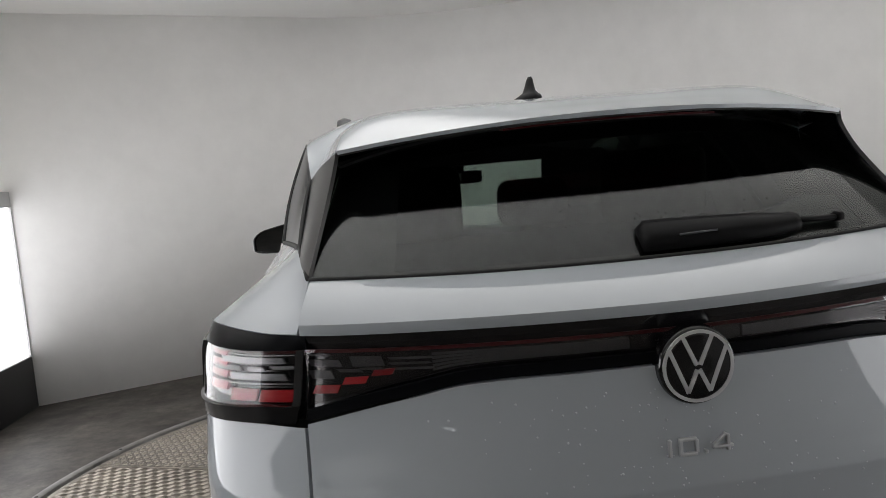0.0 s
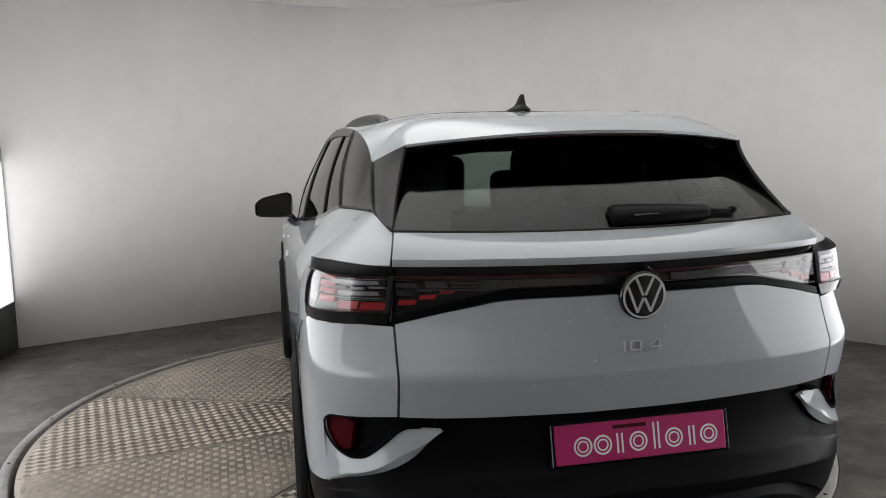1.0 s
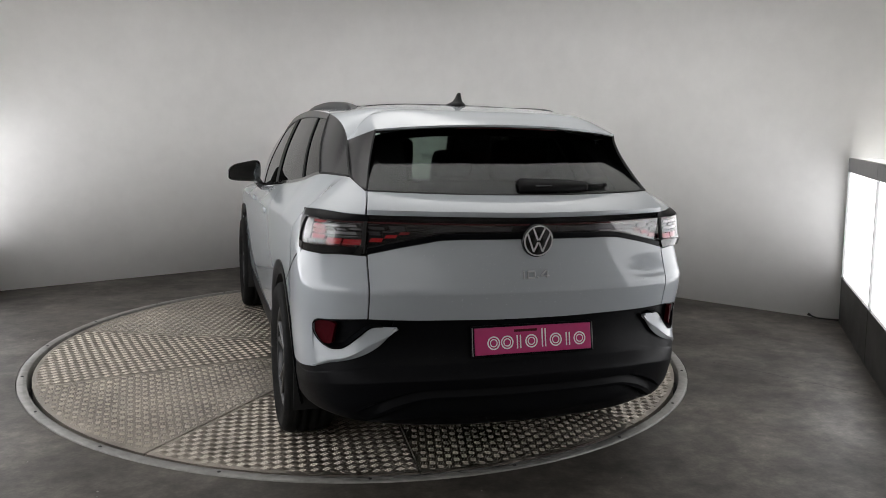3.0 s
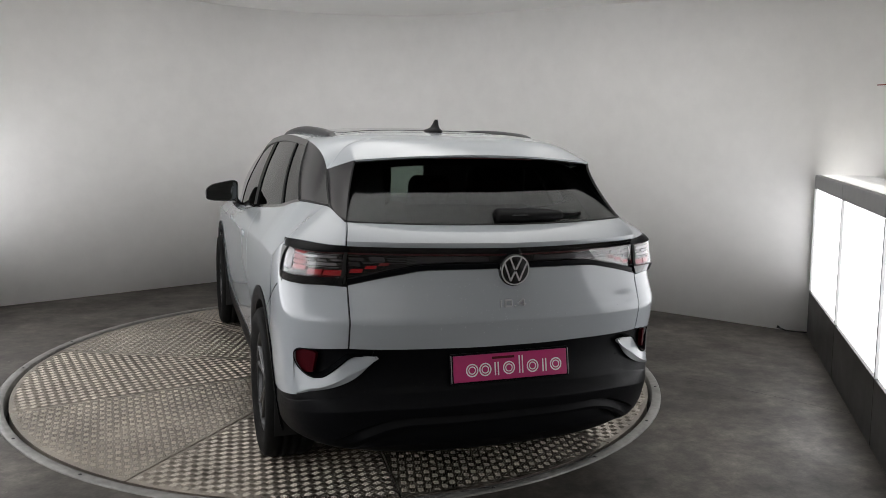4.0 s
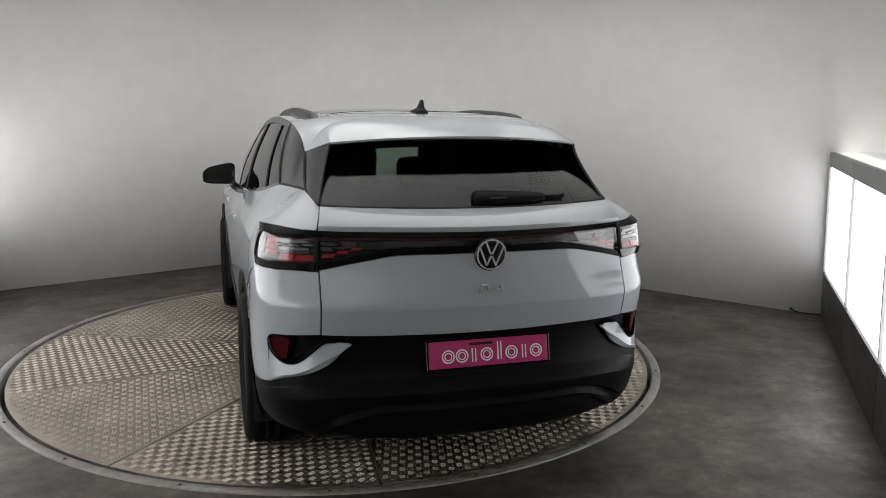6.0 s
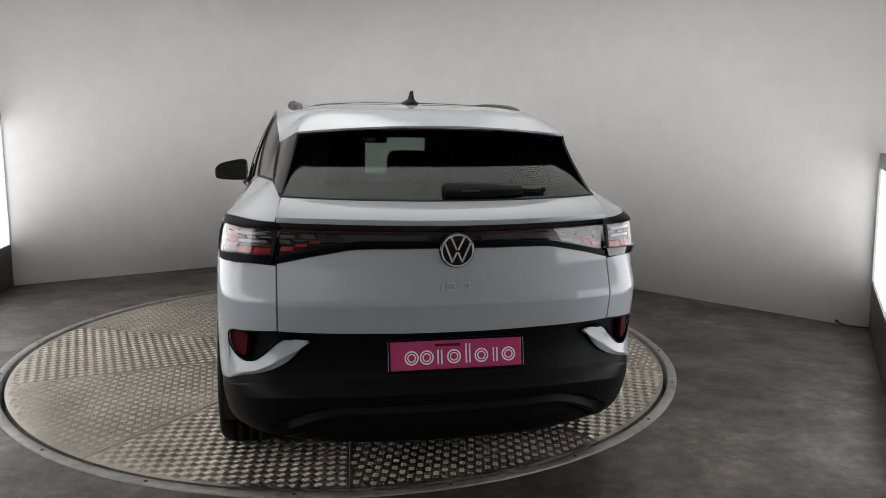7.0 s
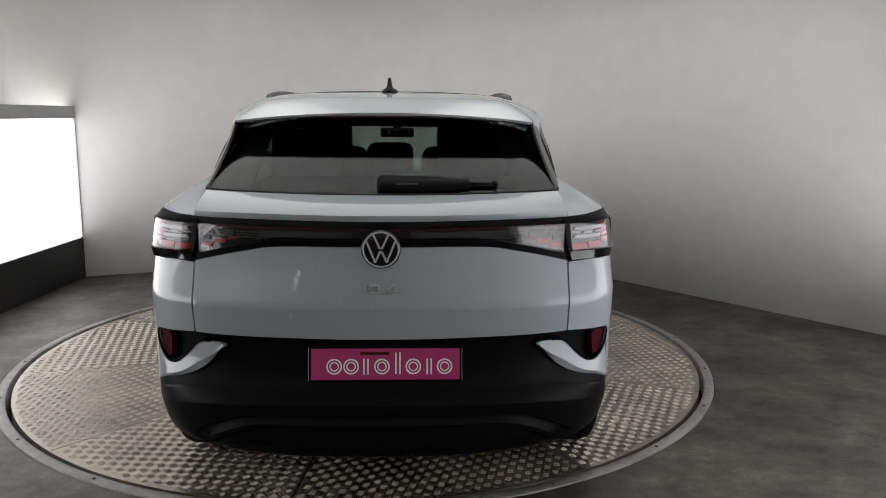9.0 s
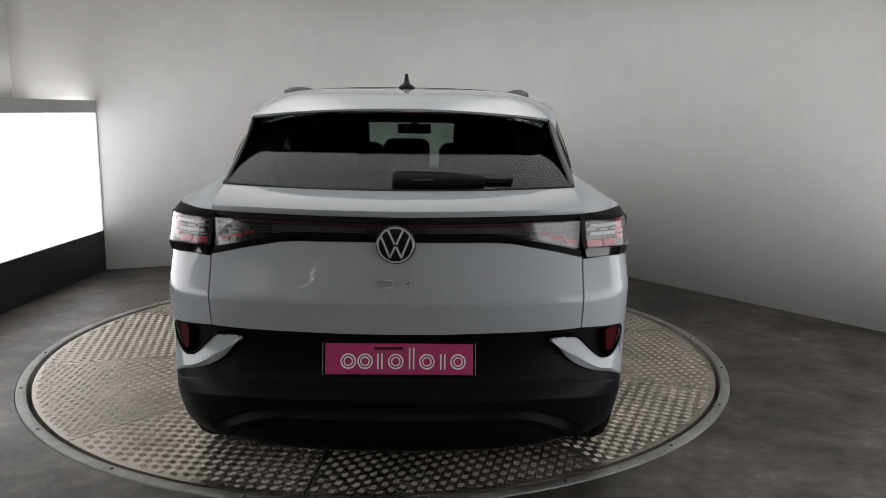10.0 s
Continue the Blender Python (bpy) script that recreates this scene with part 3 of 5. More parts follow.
# greenhouse lines over y: half width and height
BELT_X = prof((0.22, 0.633), (0.44, 0.658), (0.82, 0.722), (1.0, 0.752), (1.2, 0.775), (1.6, 0.80), (1.82, 0.81), (2.2, 0.815), (2.85, 0.806), (3.3, 0.77))
BELT_Z = prof((0.22, 1.236), (0.32, 1.253), (0.44, 1.277), (0.80, 1.270), (0.9, 1.256), (1.0, 1.236), (1.12, 1.214), (1.3, 1.192), (1.54, 1.169), (1.82, 1.143), (2.26, 1.104), (2.85, 1.06), (3.3, 1.03))
CANT_X = prof((0.395, 0.562), (0.52, 0.597), (0.645, 0.630), (0.72, 0.636), (0.85, 0.640), (1.18, 0.638), (1.7, 0.636), (2.3, 0.642), (2.7, 0.665))
CANT_Z = prof((0.395, 1.475), (0.52, 1.449), (0.645, 1.4235), (0.665, 1.446), (0.70, 1.474), (0.77, 1.502), (0.88, 1.524), (1.02, 1.539), (1.18, 1.550), (1.7, 1.565), (2.3, 1.535), (2.7, 1.45))
ROOF_Z = prof((0.272, 1.509), (0.4, 1.533), (0.6, 1.568), (0.95, 1.598), (1.5, 1.616), (2.0, 1.610), (2.6, 1.55))


def belt(y):
    return Vector((BELT_X(y), y, BELT_Z(y)))


def cant(y):
    return Vector((CANT_X(y), y, CANT_Z(y)))


def green(y, t):
    """The side of the greenhouse: t 0 at the belt line, 1 at the roof edge."""
    p = belt(y).lerp(cant(y), t)
    p.x += 0.022 * math.sin(math.pi * t) * max(0.0, min(1.0, (y - 0.6) / 0.9))
    return p


def glass_low(x):
    return Vector((x, 0.105 + 0.123 * (abs(x) / 0.64) ** 2.2, 1.226 + 0.009 * (x / 0.64) ** 2))


def glass_top(x):
    return Vector((x, 0.456 + 0.095 * (abs(x) / 0.56) ** 2.2, 1.500 - 0.056 * (abs(x) / 0.56) ** 3))


def spoiler_edge(x):
    return Vector((x, 0.272 + 0.121 * (abs(x) / 0.56) ** 2.4, 1.506 - 0.031 * (abs(x) / 0.56) ** 2))


# ---- tailgate ----
def gate_skin():
    def low(u, w):
        x = lerp(-SEAM + 0.003, SEAM - 0.003, u)
        return rear(x, lerp(GATE_LOW(abs(x)), BAND_LOW(abs(x)) - 0.001, w))

    sheet("tailgate", [(low, 60, 110)], PAINT, car, 0.02, "pale painted tailgate skin")

    def ends(u):
        x = lerp(-SEAM + 0.003, SEAM - 0.003, u)
        a = Vector(rear(x, BAND_TOP(abs(x)), -0.002))
        return a, a + Vector((0, -0.005, 0.020)), glass_low(x * 0.633 / SEAM)

    def lip(u, w):
        a, b, _ = ends(u)
        return a.lerp(b, w) + Vector((0, -0.0015, 0)) * math.sin(math.pi * w)

    def ledge(u, w):
        _, a, b = ends(u)
        m = a.lerp(b, 0.5) + Vector((0, -0.012, 0.010))
        return a * (1 - w) ** 2 + m * 2 * w * (1 - w) + b * w * w

    sheet("tailgate_ledge", [(ledge, 60, 16)], PAINT, car, 0.015, "pale painted ledge under the rear window")
    sheet("tailgate_lip", [(lip, 60, 4)], PAINT, car, 0.010, "pale painted lip over the light band")

    def behind(u, w):
        x = lerp(-0.80, 0.80, u)
        return rear(x, lerp(0.62, 1.16, w), 0.045)

    sheet("inner_shell", [(behind, 40, 20)], UNDER, car, 0.004, "dark inner shell behind the panel gaps")


gate_skin()

# ---- rear light band and lamps ----
WIDE = SEAM - 0.003


def band_face(u, w, d, half=WIDE):
    x = lerp(-half, half, u)
    return rear(x, lerp(BAND_LOW(abs(x)) + 0.001, BAND_TOP(abs(x)) - 0.001, w), d)


def band_strip(z0, z1, d0, d1, top):
    """A strip along the band's upper or lower edge, z0 to z1 metres from it."""
    def f(u, w):
        x = lerp(-WIDE, WIDE, u)
        z = BAND_TOP(abs(x)) - lerp(z0, z1, w) if top else BAND_LOW(abs(x)) + lerp(z0, z1, w)
        return rear(x, z, lerp(d0, d1, w))
    return f


band = sheet("light_band", [(lambda u, w: band_face(u, w, 0.024), 70, 10)], GLOSS, car, 0.006, "gloss black band across the tailgate")[0]
sheet("band_border", [(band_strip(0.001, 0.027, 0.001, 0.014, True), 70, 3)], GLOSS, band, 0.006, "gloss black upper border")
sheet("band_border", [(band_strip(0.001, 0.021, 0.010, 0.005, False), 70, 3)], PLASTIC, band, 0.006, "gloss black lower border")
sheet("red_line", [(band_strip(0.028, 0.034, 0.014, 0.014, True), 70, 1)], REDDARK, band, 0.004, "thin dark red light line")
for sx in (1, -1):
    for k in range(5):
        def rib(u, w, k=k, sx=sx):
            x = lerp(0.10, 0.43, u)
            a = lerp(BAND_LOW(x) + 0.028, BAND_TOP(x) - 0.040, (k + 0.5) / 5)
            p = rear(x, a + lerp(-0.0022, 0.0022, w), 0.0205)
            return (sx * p[0], p[1], p[2])

        sheet("band_rib", [(rib, 24, 1)], DIMSLAT, band, 0.004)
cover = sheet("band_cover", [(lambda u, w: (lambda x: rear(x, lerp(BAND_LOW(abs(x)) + 0.024, BAND_TOP(abs(x)) - 0.026, w), lerp(0.0165, 0.004, w)))(lerp(-WIDE, WIDE, u)), 70, 8)], LENS, band, 0.003, "clear cover over the light band")[0]
cover.visible_shadow = False


def outer_lamp(sx):
    def face(u, w, d=0.0, a=0.0, b=0.0):
        c = lerp(c_at(SEAM + 0.004, 1.07), c_at(0.8745, 1.07), u)
        x = skin(c, 1.07)[0]
        # the lens stands proud of the body; its borders slope back to it
        proud = 0.028 * math.sin(math.pi * min(1.0, u / 1.0)) ** 0.8
        if w > 0.83:
            proud *= 1 - ((w - 0.83) / 0.17) ** 1.3
        elif w < 0.20:
            proud *= lerp(0.60, 1.0, w / 0.20)
        p = skin(c, lerp(LAMP_LOW(x) + a, LAMP_TOP(x) - b, w), d - proud)
        return (sx * p[0], p[1], p[2])

    host = sheet("tail_lamp", [(lambda u, w: face(u, w, 0.026), 24, 10)], GLOSS, car, 0.01, "wraparound tail lamp with dark housing, unlit")[0]
    # border round the lens
    LO, HI = 0.20, 0.83
    sheet("lamp_border", [(lambda u, w: face(u, lerp(HI, 1, w), lerp(0.008, 0.001, w)), 24, 8)], PLASTIC, host, 0.012, "gloss black lamp border")
    sheet("lamp_border", [(lambda u, w: face(u, lerp(0, LO, w), lerp(0.004, 0.003, w)), 24, 6)], GLOSS, host, 0.012)
    sheet("lamp_border", [(lambda u, w: face(lerp(lerp(0.925, 0.80, w * w), 1, u), lerp(LO, HI, w), 0.002), 4, 8)], TRIM, host, 0.012)
    sheet("lamp_border", [(lambda u, w: face(lerp(0, 0.03, u), lerp(LO, HI, w), 0.003), 2, 8)], UNDER, host, 0.012)
    lens = sheet("lens", [(lambda u, w: face(lerp(0.03, 0.93, u), lerp(LO, HI, w), 0.008), 24, 8)], LENS, host, 0.002, "clear outer lens")[0]
    lens.visible_shadow = False
    sheet("red_line", [(lambda u, w: face(lerp(0.04, 0.90, u), lerp(0.79, 0.825, w), 0.012), 20, 2)], REDDARK, host, 0.004)
    sheet("lower_strip", [(lambda u, w: face(lerp(0.03, 0.99, u), lerp(0.085, 0.105, w), 0.008), 24, 2)], SLAT, host, 0.003, "thin grey reflective strip")

    def cell(u0, u1, w0, w1, mat, lean=0.0):
        sheet("reflector_block", [(lambda u, w: face(lerp(u0, u1, u) + lean * w, lerp(w0, w1, w), 0.016), 5, 2)], mat, host, 0.006)

    # pale patch paints the light box's reflection at the outer end of the lens
    sheet("outer_reflector", [(lambda u, w: face(lerp(lerp(0.70, 0.67, w), 0.92 - 0.10 * w, u), lerp(0.30, 0.80, w), 0.017), 6, 6)], PALEZONE, host, 0.004, "pale patch standing in for the light box reflected in the lens")
    for w0, w1, u0, u1 in ((0.34, 0.445, 0.46, 0.66), (0.485, 0.565, 0.46, 0.66), (0.595, 0.685, 0.47, 0.66), (0.725, 0.785, 0.48, 0.66)):
        cell(u0, u1, w0, w1, REDLENS, -0.015)
    cell(0.04, 0.23, 0.225, 0.365, REDLENS, -0.01)
    cell(0.25, 0.42, 0.235, 0.375, REDLENS, -0.01)
    for u0, u1, w0, w1 in ((0.10, 0.47, 0.665, 0.735), (0.05, 0.16, 0.60, 0.64), (0.20, 0.30, 0.575, 0.625), (0.09, 0.42, 0.475, 0.55), (0.33, 0.50, 0.66, 0.72), (0.06, 0.50, 0.425, 0.44), (0.05, 0.55, 0.755, 0.768)):
        cell(u0, u1, w0, w1, SLAT, 0.02)
    for u0, u1, w0, w1 in ((0.34, 0.60, 0.575, 0.625), (0.05, 0.35, 0.39, 0.41)):
        cell(u0, u1, w0, w1, DIMSLAT, 0.02)


def inner_lamp(sx):
    def q(x, z, d):
        p = rear(x, z, d)
        return (sx * p[0], p[1], p[2])

    low = lambda x: BAND_LOW(x) + 0.022
    host = sheet("inner_lamp", [(lambda u, w: (lambda x: q(x, lerp(low(x), 1.115, w), 0.0225))(lerp(0.40, SEAM - 0.008, u)), 20, 4)], GLOSS, car, 0.003, "dark inner tail lamp in the band, unlit")[0]
    def block(x0, x1, z0, z1, mat, slope=0.0, lean=-0.007):
        sheet("reflector_block", [(lambda u, w: q(lerp(x0, x1, u) + lean * w, lerp(z0, z1, w) - slope * (lerp(x0, x1, u) - x0), 0.0190), 6, 2)], mat, host, 0.003)

    block(0.598, 0.642, 1.043, 1.058, REDLENS, 0.04)
    block(0.547, 0.588, 1.0605, 1.0735, REDLENS, 0.06)
    block(0.500, 0.537, 1.0755, 1.0865, REDMID, 0.08)
    for x0, x1, z0, z1 in ((0.585, 0.640, 1.090, 1.102), (0.600, 0.640, 1.068, 1.083), (0.548, 0.590, 1.080, 1.086), (0.510, 0.566, 1.090, 1.108), (0.600, 0.642, 1.108, 1.112), (0.430, 0.500, 1.092, 1.096), (0.425, 0.500, 1.101, 1.105), (0.425, 0.495, 1.083, 1.087), (0.51, 0.55, 1.084, 1.088)):
        block(x0, x1, z0, z1, DIMSLAT, 0.0, 0.006)


for sx in (1, -1):
    outer_lamp(sx)
    inner_lamp(sx)


# ---- rear bumper ----
def bumper():
    c0, c1 = c_at(SEAM + 0.003, 0.85), side_c(0.52, 0.6)
    C_OUT = c_at(0.847, 0.68)

    def above(u, w):
        x = lerp(SEAM, 0.847, math.sin(u * math.pi / 2))
        z = lerp(POCKET_TOP(x), LAMP_LOW(x) - 0.004, w)
        return skin(lerp(c_at(SEAM + 0.003, z), C_OUT, (x - SEAM) / (0.847 - SEAM)), z)

    def beyond(u, w):
        c = lerp(C_OUT, c1, u)
        x = min(skin(c, 0.56)[0], 0.91)
        low = WING_LOW(x)
        top = lerp(LAMP_LOW(0.85) - 0.004, 0.60, max(0.0, (c - 0.86) / (c1 - 0.86)) ** 1.5) if c > 0.86 else LAMP_LOW(0.86) - 0.004
        return skin(c, lerp(low, top, w))

    def wing(u, w):
        x = lerp(0.548, 0.847, math.sin(u * math.pi / 2))
        hem = 0.30 * min(1.0, (x - 0.548) / 0.05, (0.848 - x) / 0.06)
        return rear(x, lerp(WING_LOW(x), max(POCKET(x), WING_LOW(x) + 0.002), w), lerp(0.008 * min(1.0, (0.848 - x) / 0.06), -0.003, min(1.0, w / max(hem, 0.01))) if w < hem else lerp(-0.003, 0.004, (w - hem) / (1 - hem)))

    sheet("bumper_corner", [(above, 30, 20)], PAINT, car, 0.012, "pale painted bumper corner", mirrored=True)
    sheet("bumper_flank", [(beyond, 24, 24)], PAINT, car, 0.012, "pale painted bumper side", mirrored=True)
    sheet("bumper_wing", [(wing, 44, 20)], PAINT, car, 0.012, "pale painted blade under the fog pocket", mirrored=True)

    ROWS = 6  # mesh rows between two neighbouring lines of the relief

    def relief(x):
        """Heights and insets of the lower bumper from its lower edge up, at lateral x."""
        low = BUMPER_LOW(x)
        top = 0.750 if x < 0.545 else WING_LOW(x) + 0.006
        k1, k2 = min(CREASE_HIGH(x), top - 0.012), min(CREASE_LOW(x), top - 0.030)
        e = 1 - min(1.0, max(0.0, (x - 0.62) / 0.20))
        f = min(1.0, max(0.0, (0.71 - x) / 0.07))
        g1 = max(0.474 - 0.115 * max(0.0, (x - 0.40) / 0.32) ** 2, low + 0.040)
        g2 = max(0.428 - 0.100 * max(0.0, (x - 0.38) / 0.28) ** 2, low + 0.020)
        return [(low, 0.014 + 0.006 * f), (lerp(low, g2, 0.4), 0.002 + 0.010 * f), (g2 - 0.005, 0.030 * f), (g2, 0.003 * f), (lerp(g2, g1, 0.25), 0.003 * f),
                (g1 - 0.005, 0.020 * f), (g1, 0.0), (k2, -0.002), (k1, 0.002 + 0.015 * e), (lerp(k1, top, 0.12), 0.003 + 0.018 * e), (top, 0.003 + 0.019 * e)]

    def black(u, w):
        c = lerp(-1.02, 1.02, u)
        a = abs(c)
        lines = relief(skin(min(a, 1), 0.52)[0])
        t = w * (len(lines) - 1)
        i = min(int(t + 1e-6), len(lines) - 2)
        k = 0.5 - 0.5 * math.cos(math.pi * (t - i))  # rows lie closest beside the lines
        z, d = lerp(lines[i][0], lines[i + 1][0], k), lerp(lines[i][1], lines[i + 1][1], k)
        p = skin(min(a, 1.02), z, d)
        return (math.copysign(p[0], c), p[1], p[2])

    sheet("lower_bumper", [(black, 140, 10 * ROWS)], PLASTIC, car, 0.006, "matt black plastic lower bumper")

    def side_black(u, w):
        c = lerp(0.98, side_c(0.56, 0.4), u)
        return skin(c, lerp(0.30, 0.505, w), 0.004)

    sheet("bumper_side", [(side_black, 8, 10)], PLASTIC, car, 0.006, mirrored=True)

    def under(u, w):
        x = lerp(-0.80, 0.80, u)
        a = rear(x, 0.325, 0.05)
        return (x, lerp(a[1], 0.62, w), lerp(0.320, 0.26, w))

    sheet("under_tray", [(under, 24, 6)], UNDER, car, 0.004, "dark under tray", flip_to=Vector((0, 0.3, 2)))

    # fog pockets with reflectors
    for sx in (1, -1):
        def pocket(u, w):
            x = lerp(0.55, 0.852, u)
            p = rear(x, lerp(0.60, 0.748, w), 0.034)
            return (sx * p[0], p[1], p[2])

        host = sheet("fog_pocket", [(pocket, 16, 8)], PLASTIC, car, 0.004, "black recess in the bumper corner")[0]

        def lining(u, w):
            if u < 0.75:
                x = lerp(0.60, 0.847, math.sin(u / 0.75 * math.pi / 2))
                z = POCKET(x)
            else:
                x = lerp(0.847, 0.70, ((u - 0.75) / 0.25) ** 2)
                z = POCKET_TOP(x) + 0.002
            p = rear(x, z - 0.001, lerp(0.0005, 0.036, w))
            return (sx * p[0], p[1], p[2])

        sheet("pocket_rim", [(lining, 60, 3)], PLASTIC, host, 0.005, "black pocket rim", flip_to=Vector((sx * 0.74, 0.1, 0.69)))

        def refl(u, w):
            x = lerp(lerp(0.778, 0.768, w), 0.838, u)
            edge = 0.010 * abs(2 * u - 1) ** 5
            p = rear(x, lerp(0.622 + edge, 0.716 - edge, w), 0.012)
            return (sx * p[0], p[1], p[2])

        sheet("reflector", [(refl, 10, 8)], REFLECT, host, 0.018, "dark red reflector")

        def sensor(u, w):
            a = 2 * math.pi * u
            x, z = 0.712 + 0.009 * w * math.cos(a), 0.549 + 0.009 * w * math.sin(a)
            p = rear(x, z, 0.0175)
            return (sx * p[0], p[1], p[2])

        sheet("parking_sensor", [(sensor, 12, 2)], UNDER, car, 0.004)


bumper()


# ---- sides ----
def arch(y, yc, r):
    return AXLE_Z + math.sqrt(max(r * r - (y - yc) ** 2, 0.0))


R_CLAD, R_OPEN = 0.47, 0.405


def side_low(y):
    z = 0.43
    for yc in (AXLE_R, AXLE_F):
        if abs(y - yc) < R_CLAD:
            z = max(z, arch(y, yc, R_CLAD))
    return z


def flank(y, w, c_rear=None):
    """Side panel: w 0 at its lower edge, 0.75 at the shoulder, 1 at the belt line."""
    ztop = lerp(1.05, 0.95, max(0.0, min(1.0, (y - 1.0) / 2.2)))
    if w <= 0.72:
        z = lerp(side_low(y), ztop, w / 0.72)
        return Vector(skin(side_c(y, z), z))
    t = (w - 0.72) / 0.28
    a = Vector(skin(side_c(y, ztop), ztop))
    b = belt(y) if y < 3.3 else Vector((BELT_X(3.3), y, ztop + 0.03))
    return shoulder(a, b, t, *soft_shoulder(a, b, max(0.0, min(1.0, (1.5 - y) / 0.9))))


def soft_shoulder(a, b, flat):
    """Inner points of the shoulder's curve; flat 1 is a shallow slope, 0 a full round."""
    p1 = a + Vector(((b.x - a.x) * 0.20 * flat - 0.006 * (1 - flat), 0, (b.z - a.z) * lerp(0.16, 0.22, flat)))
    p2 = b + Vector(((a.x - b.x) * 0.38, 0, (a.z - b.z) * lerp(0.20, 0.39, flat)))
    return p1, p2


def shoulder(a, b, t, p1, p2):
    """A rounded shoulder from the side at a up to the belt line at b."""
    return a * (1 - t) ** 3 + p1 * 3 * t * (1 - t) ** 2 + p2 * 3 * t * t * (1 - t) + b * t ** 3


def sides():
    y0 = 0.58

    # rear corner over the lamp, from the gate seam to the side
    def corner(u, w):
        c = lerp(c_at(SEAM + 0.003, 1.15), side_c(y0, 1.05), u)
        x = skin(c, 1.07)[0]
        ylow = Vector(skin(c, lerp(LAMP_TOP(min(x, 0.885)) + 0.002, 1.05, min(1.0, max(0, (c - 0.88) / 0.12))), 0))
        yb = lerp(0.228, y0, max(0.0, u) ** 0.9)
        b = belt(yb)
        m = ylow.lerp(b, 0.5) + Vector((-0.002, -0.005, 0.002))
        k = u ** 1.2
        s1, s2 = soft_shoulder(ylow, b, 1.0)
        p1 = ylow.lerp(m, 2 / 3).lerp(s1, k)
        p2 = b.lerp(m, 2 / 3).lerp(s2, k)
        return shoulder(ylow, b, w, p1, p2)

    # strip of the quarter panel between lamp, bumper seam and wheel arch
    def behind(u, w):
        top = 1.052 + 0.096 * (1 - u)
        c = lerp(0.875, side_c(y0, 1.05), u)
        lo = lerp(0.985, 0.60, u ** 0.55)
        return skin(c, lerp(lo, top, w), 0.001)

    def quarter_low(u, w):
        return flank(lerp(y0, 1.62, u), 0.72 * w)

    def quarter_top(u, w):
        return flank(lerp(y0, 1.62, u), 0.72 + 0.28 * w)

    for ob in sheet("quarter_panel", [(quarter_low, 40, 26), (quarter_top, 40, 20), (corner, 36, 20)], PAINT, car, 0, "pale painted rear quarter panel over the tail lamp", mirrored=True):
        bm = bmesh.new()
        bm.from_mesh(ob.data)
        bmesh.ops.remove_doubles(bm, verts=bm.verts[:], dist=0.0008)
        bm.to_mesh(ob.data)
        bm.free()
        m = ob.modifiers.new("thickness", "SOLIDIFY")
        m.thickness, m.offset = 0.006, -1
        ob.modifiers.new("crisp edges", "EDGE_SPLIT").split_angle = radians(40)
    sheet("quarter_edge", [(behind, 14, 22)], PAINT, car, 0.006, "pale painted edge behind the tail lamp", mirrored=True)
    for nm, a, b in (("rear_door", 1.626, 2.46), ("front_door", 2.466, 3.25), ("front_wing", 3.256, 4.05)):
        sheet(nm, [(lambda u, w, a=a, b=b: flank(lerp(a, b, u), w), 30, 36)], PAINT, car, 0.006, "pale painted side panel", mirrored=True)

    def sill(u, w):
        y = lerp(AXLE_R + R_OPEN, AXLE_F - R_OPEN, u)
        return skin(side_c(y, 0.4), lerp(0.24, 0.43, w), -0.004)

    sheet("sill", [(sill, 20, 6)], PLASTIC, car, 0.01, "black plastic sill", mirrored=True)
    for yc in (AXLE_R, AXLE_F):
        def clad(u, w):
            a = lerp(math.radians(-18), math.radians(198), u)
            r = lerp(R_OPEN, R_CLAD + 0.004, w)
            z = max(AXLE_Z + r * math.sin(a), 0.22)
            y = yc - r * math.cos(a)
            p = Vector(skin(max(0.94, side_c(y, z)), z, -0.007 + 0.012 * (1 - w) ** 3))
            return p

        sheet("arch_cladding", [(clad, 40, 5)], PLASTIC, car, 0.012, "black plastic wheel arch trim", mirrored=True)

        def liner(u, w):
            a = lerp(math.radians(-20), math.radians(200), u)
            return (lerp(0.89, 0.60, w), yc - R_OPEN * math.cos(a), max(AXLE_Z + R_OPEN * math.sin(a), 0.2))

        sheet("wheel_well", [(liner, 30, 3)], UNDER, car, 0.004, "dark wheel well", mirrored=True, flip_to=Vector((0.75, yc, 3)))
    for sx in (1, -1):
        pts = []
        for k in range(9):
            y = lerp(0.375, 0.70, k / 8)
            z = lerp(0.980, 0.785, k / 8)
            p = skin(c_at(0.880, 0.98) if k == 0 else (side_c(y, z) if y > REAR(z) + DEEP(z) else math.acos(max(0.0, 1 - (y - REAR(z)) / DEEP(z)) ** (ROUND_Y(z) / 2)) * 2 / math.pi), z, 0.0005)
            pts.append((sx * p[0], p[1], p[2]))
        tube("panel_seam", pts[1:], 0.0022, UNDER, car, "thin dark seam between bumper and quarter panel", 6)
    # door handles
    for y in (1.78, 2.62):
        for sx in (1, -1):
            p = Vector(skin(side_c(y, 0.99), 0.99))
            slab("door_handle", (sx * (p.x + 0.002), y + 0.1, 0.985), (0.016, 0.19, 0.028), PAINT, car, 0.007, "flush door handle", smooth=True)


sides()


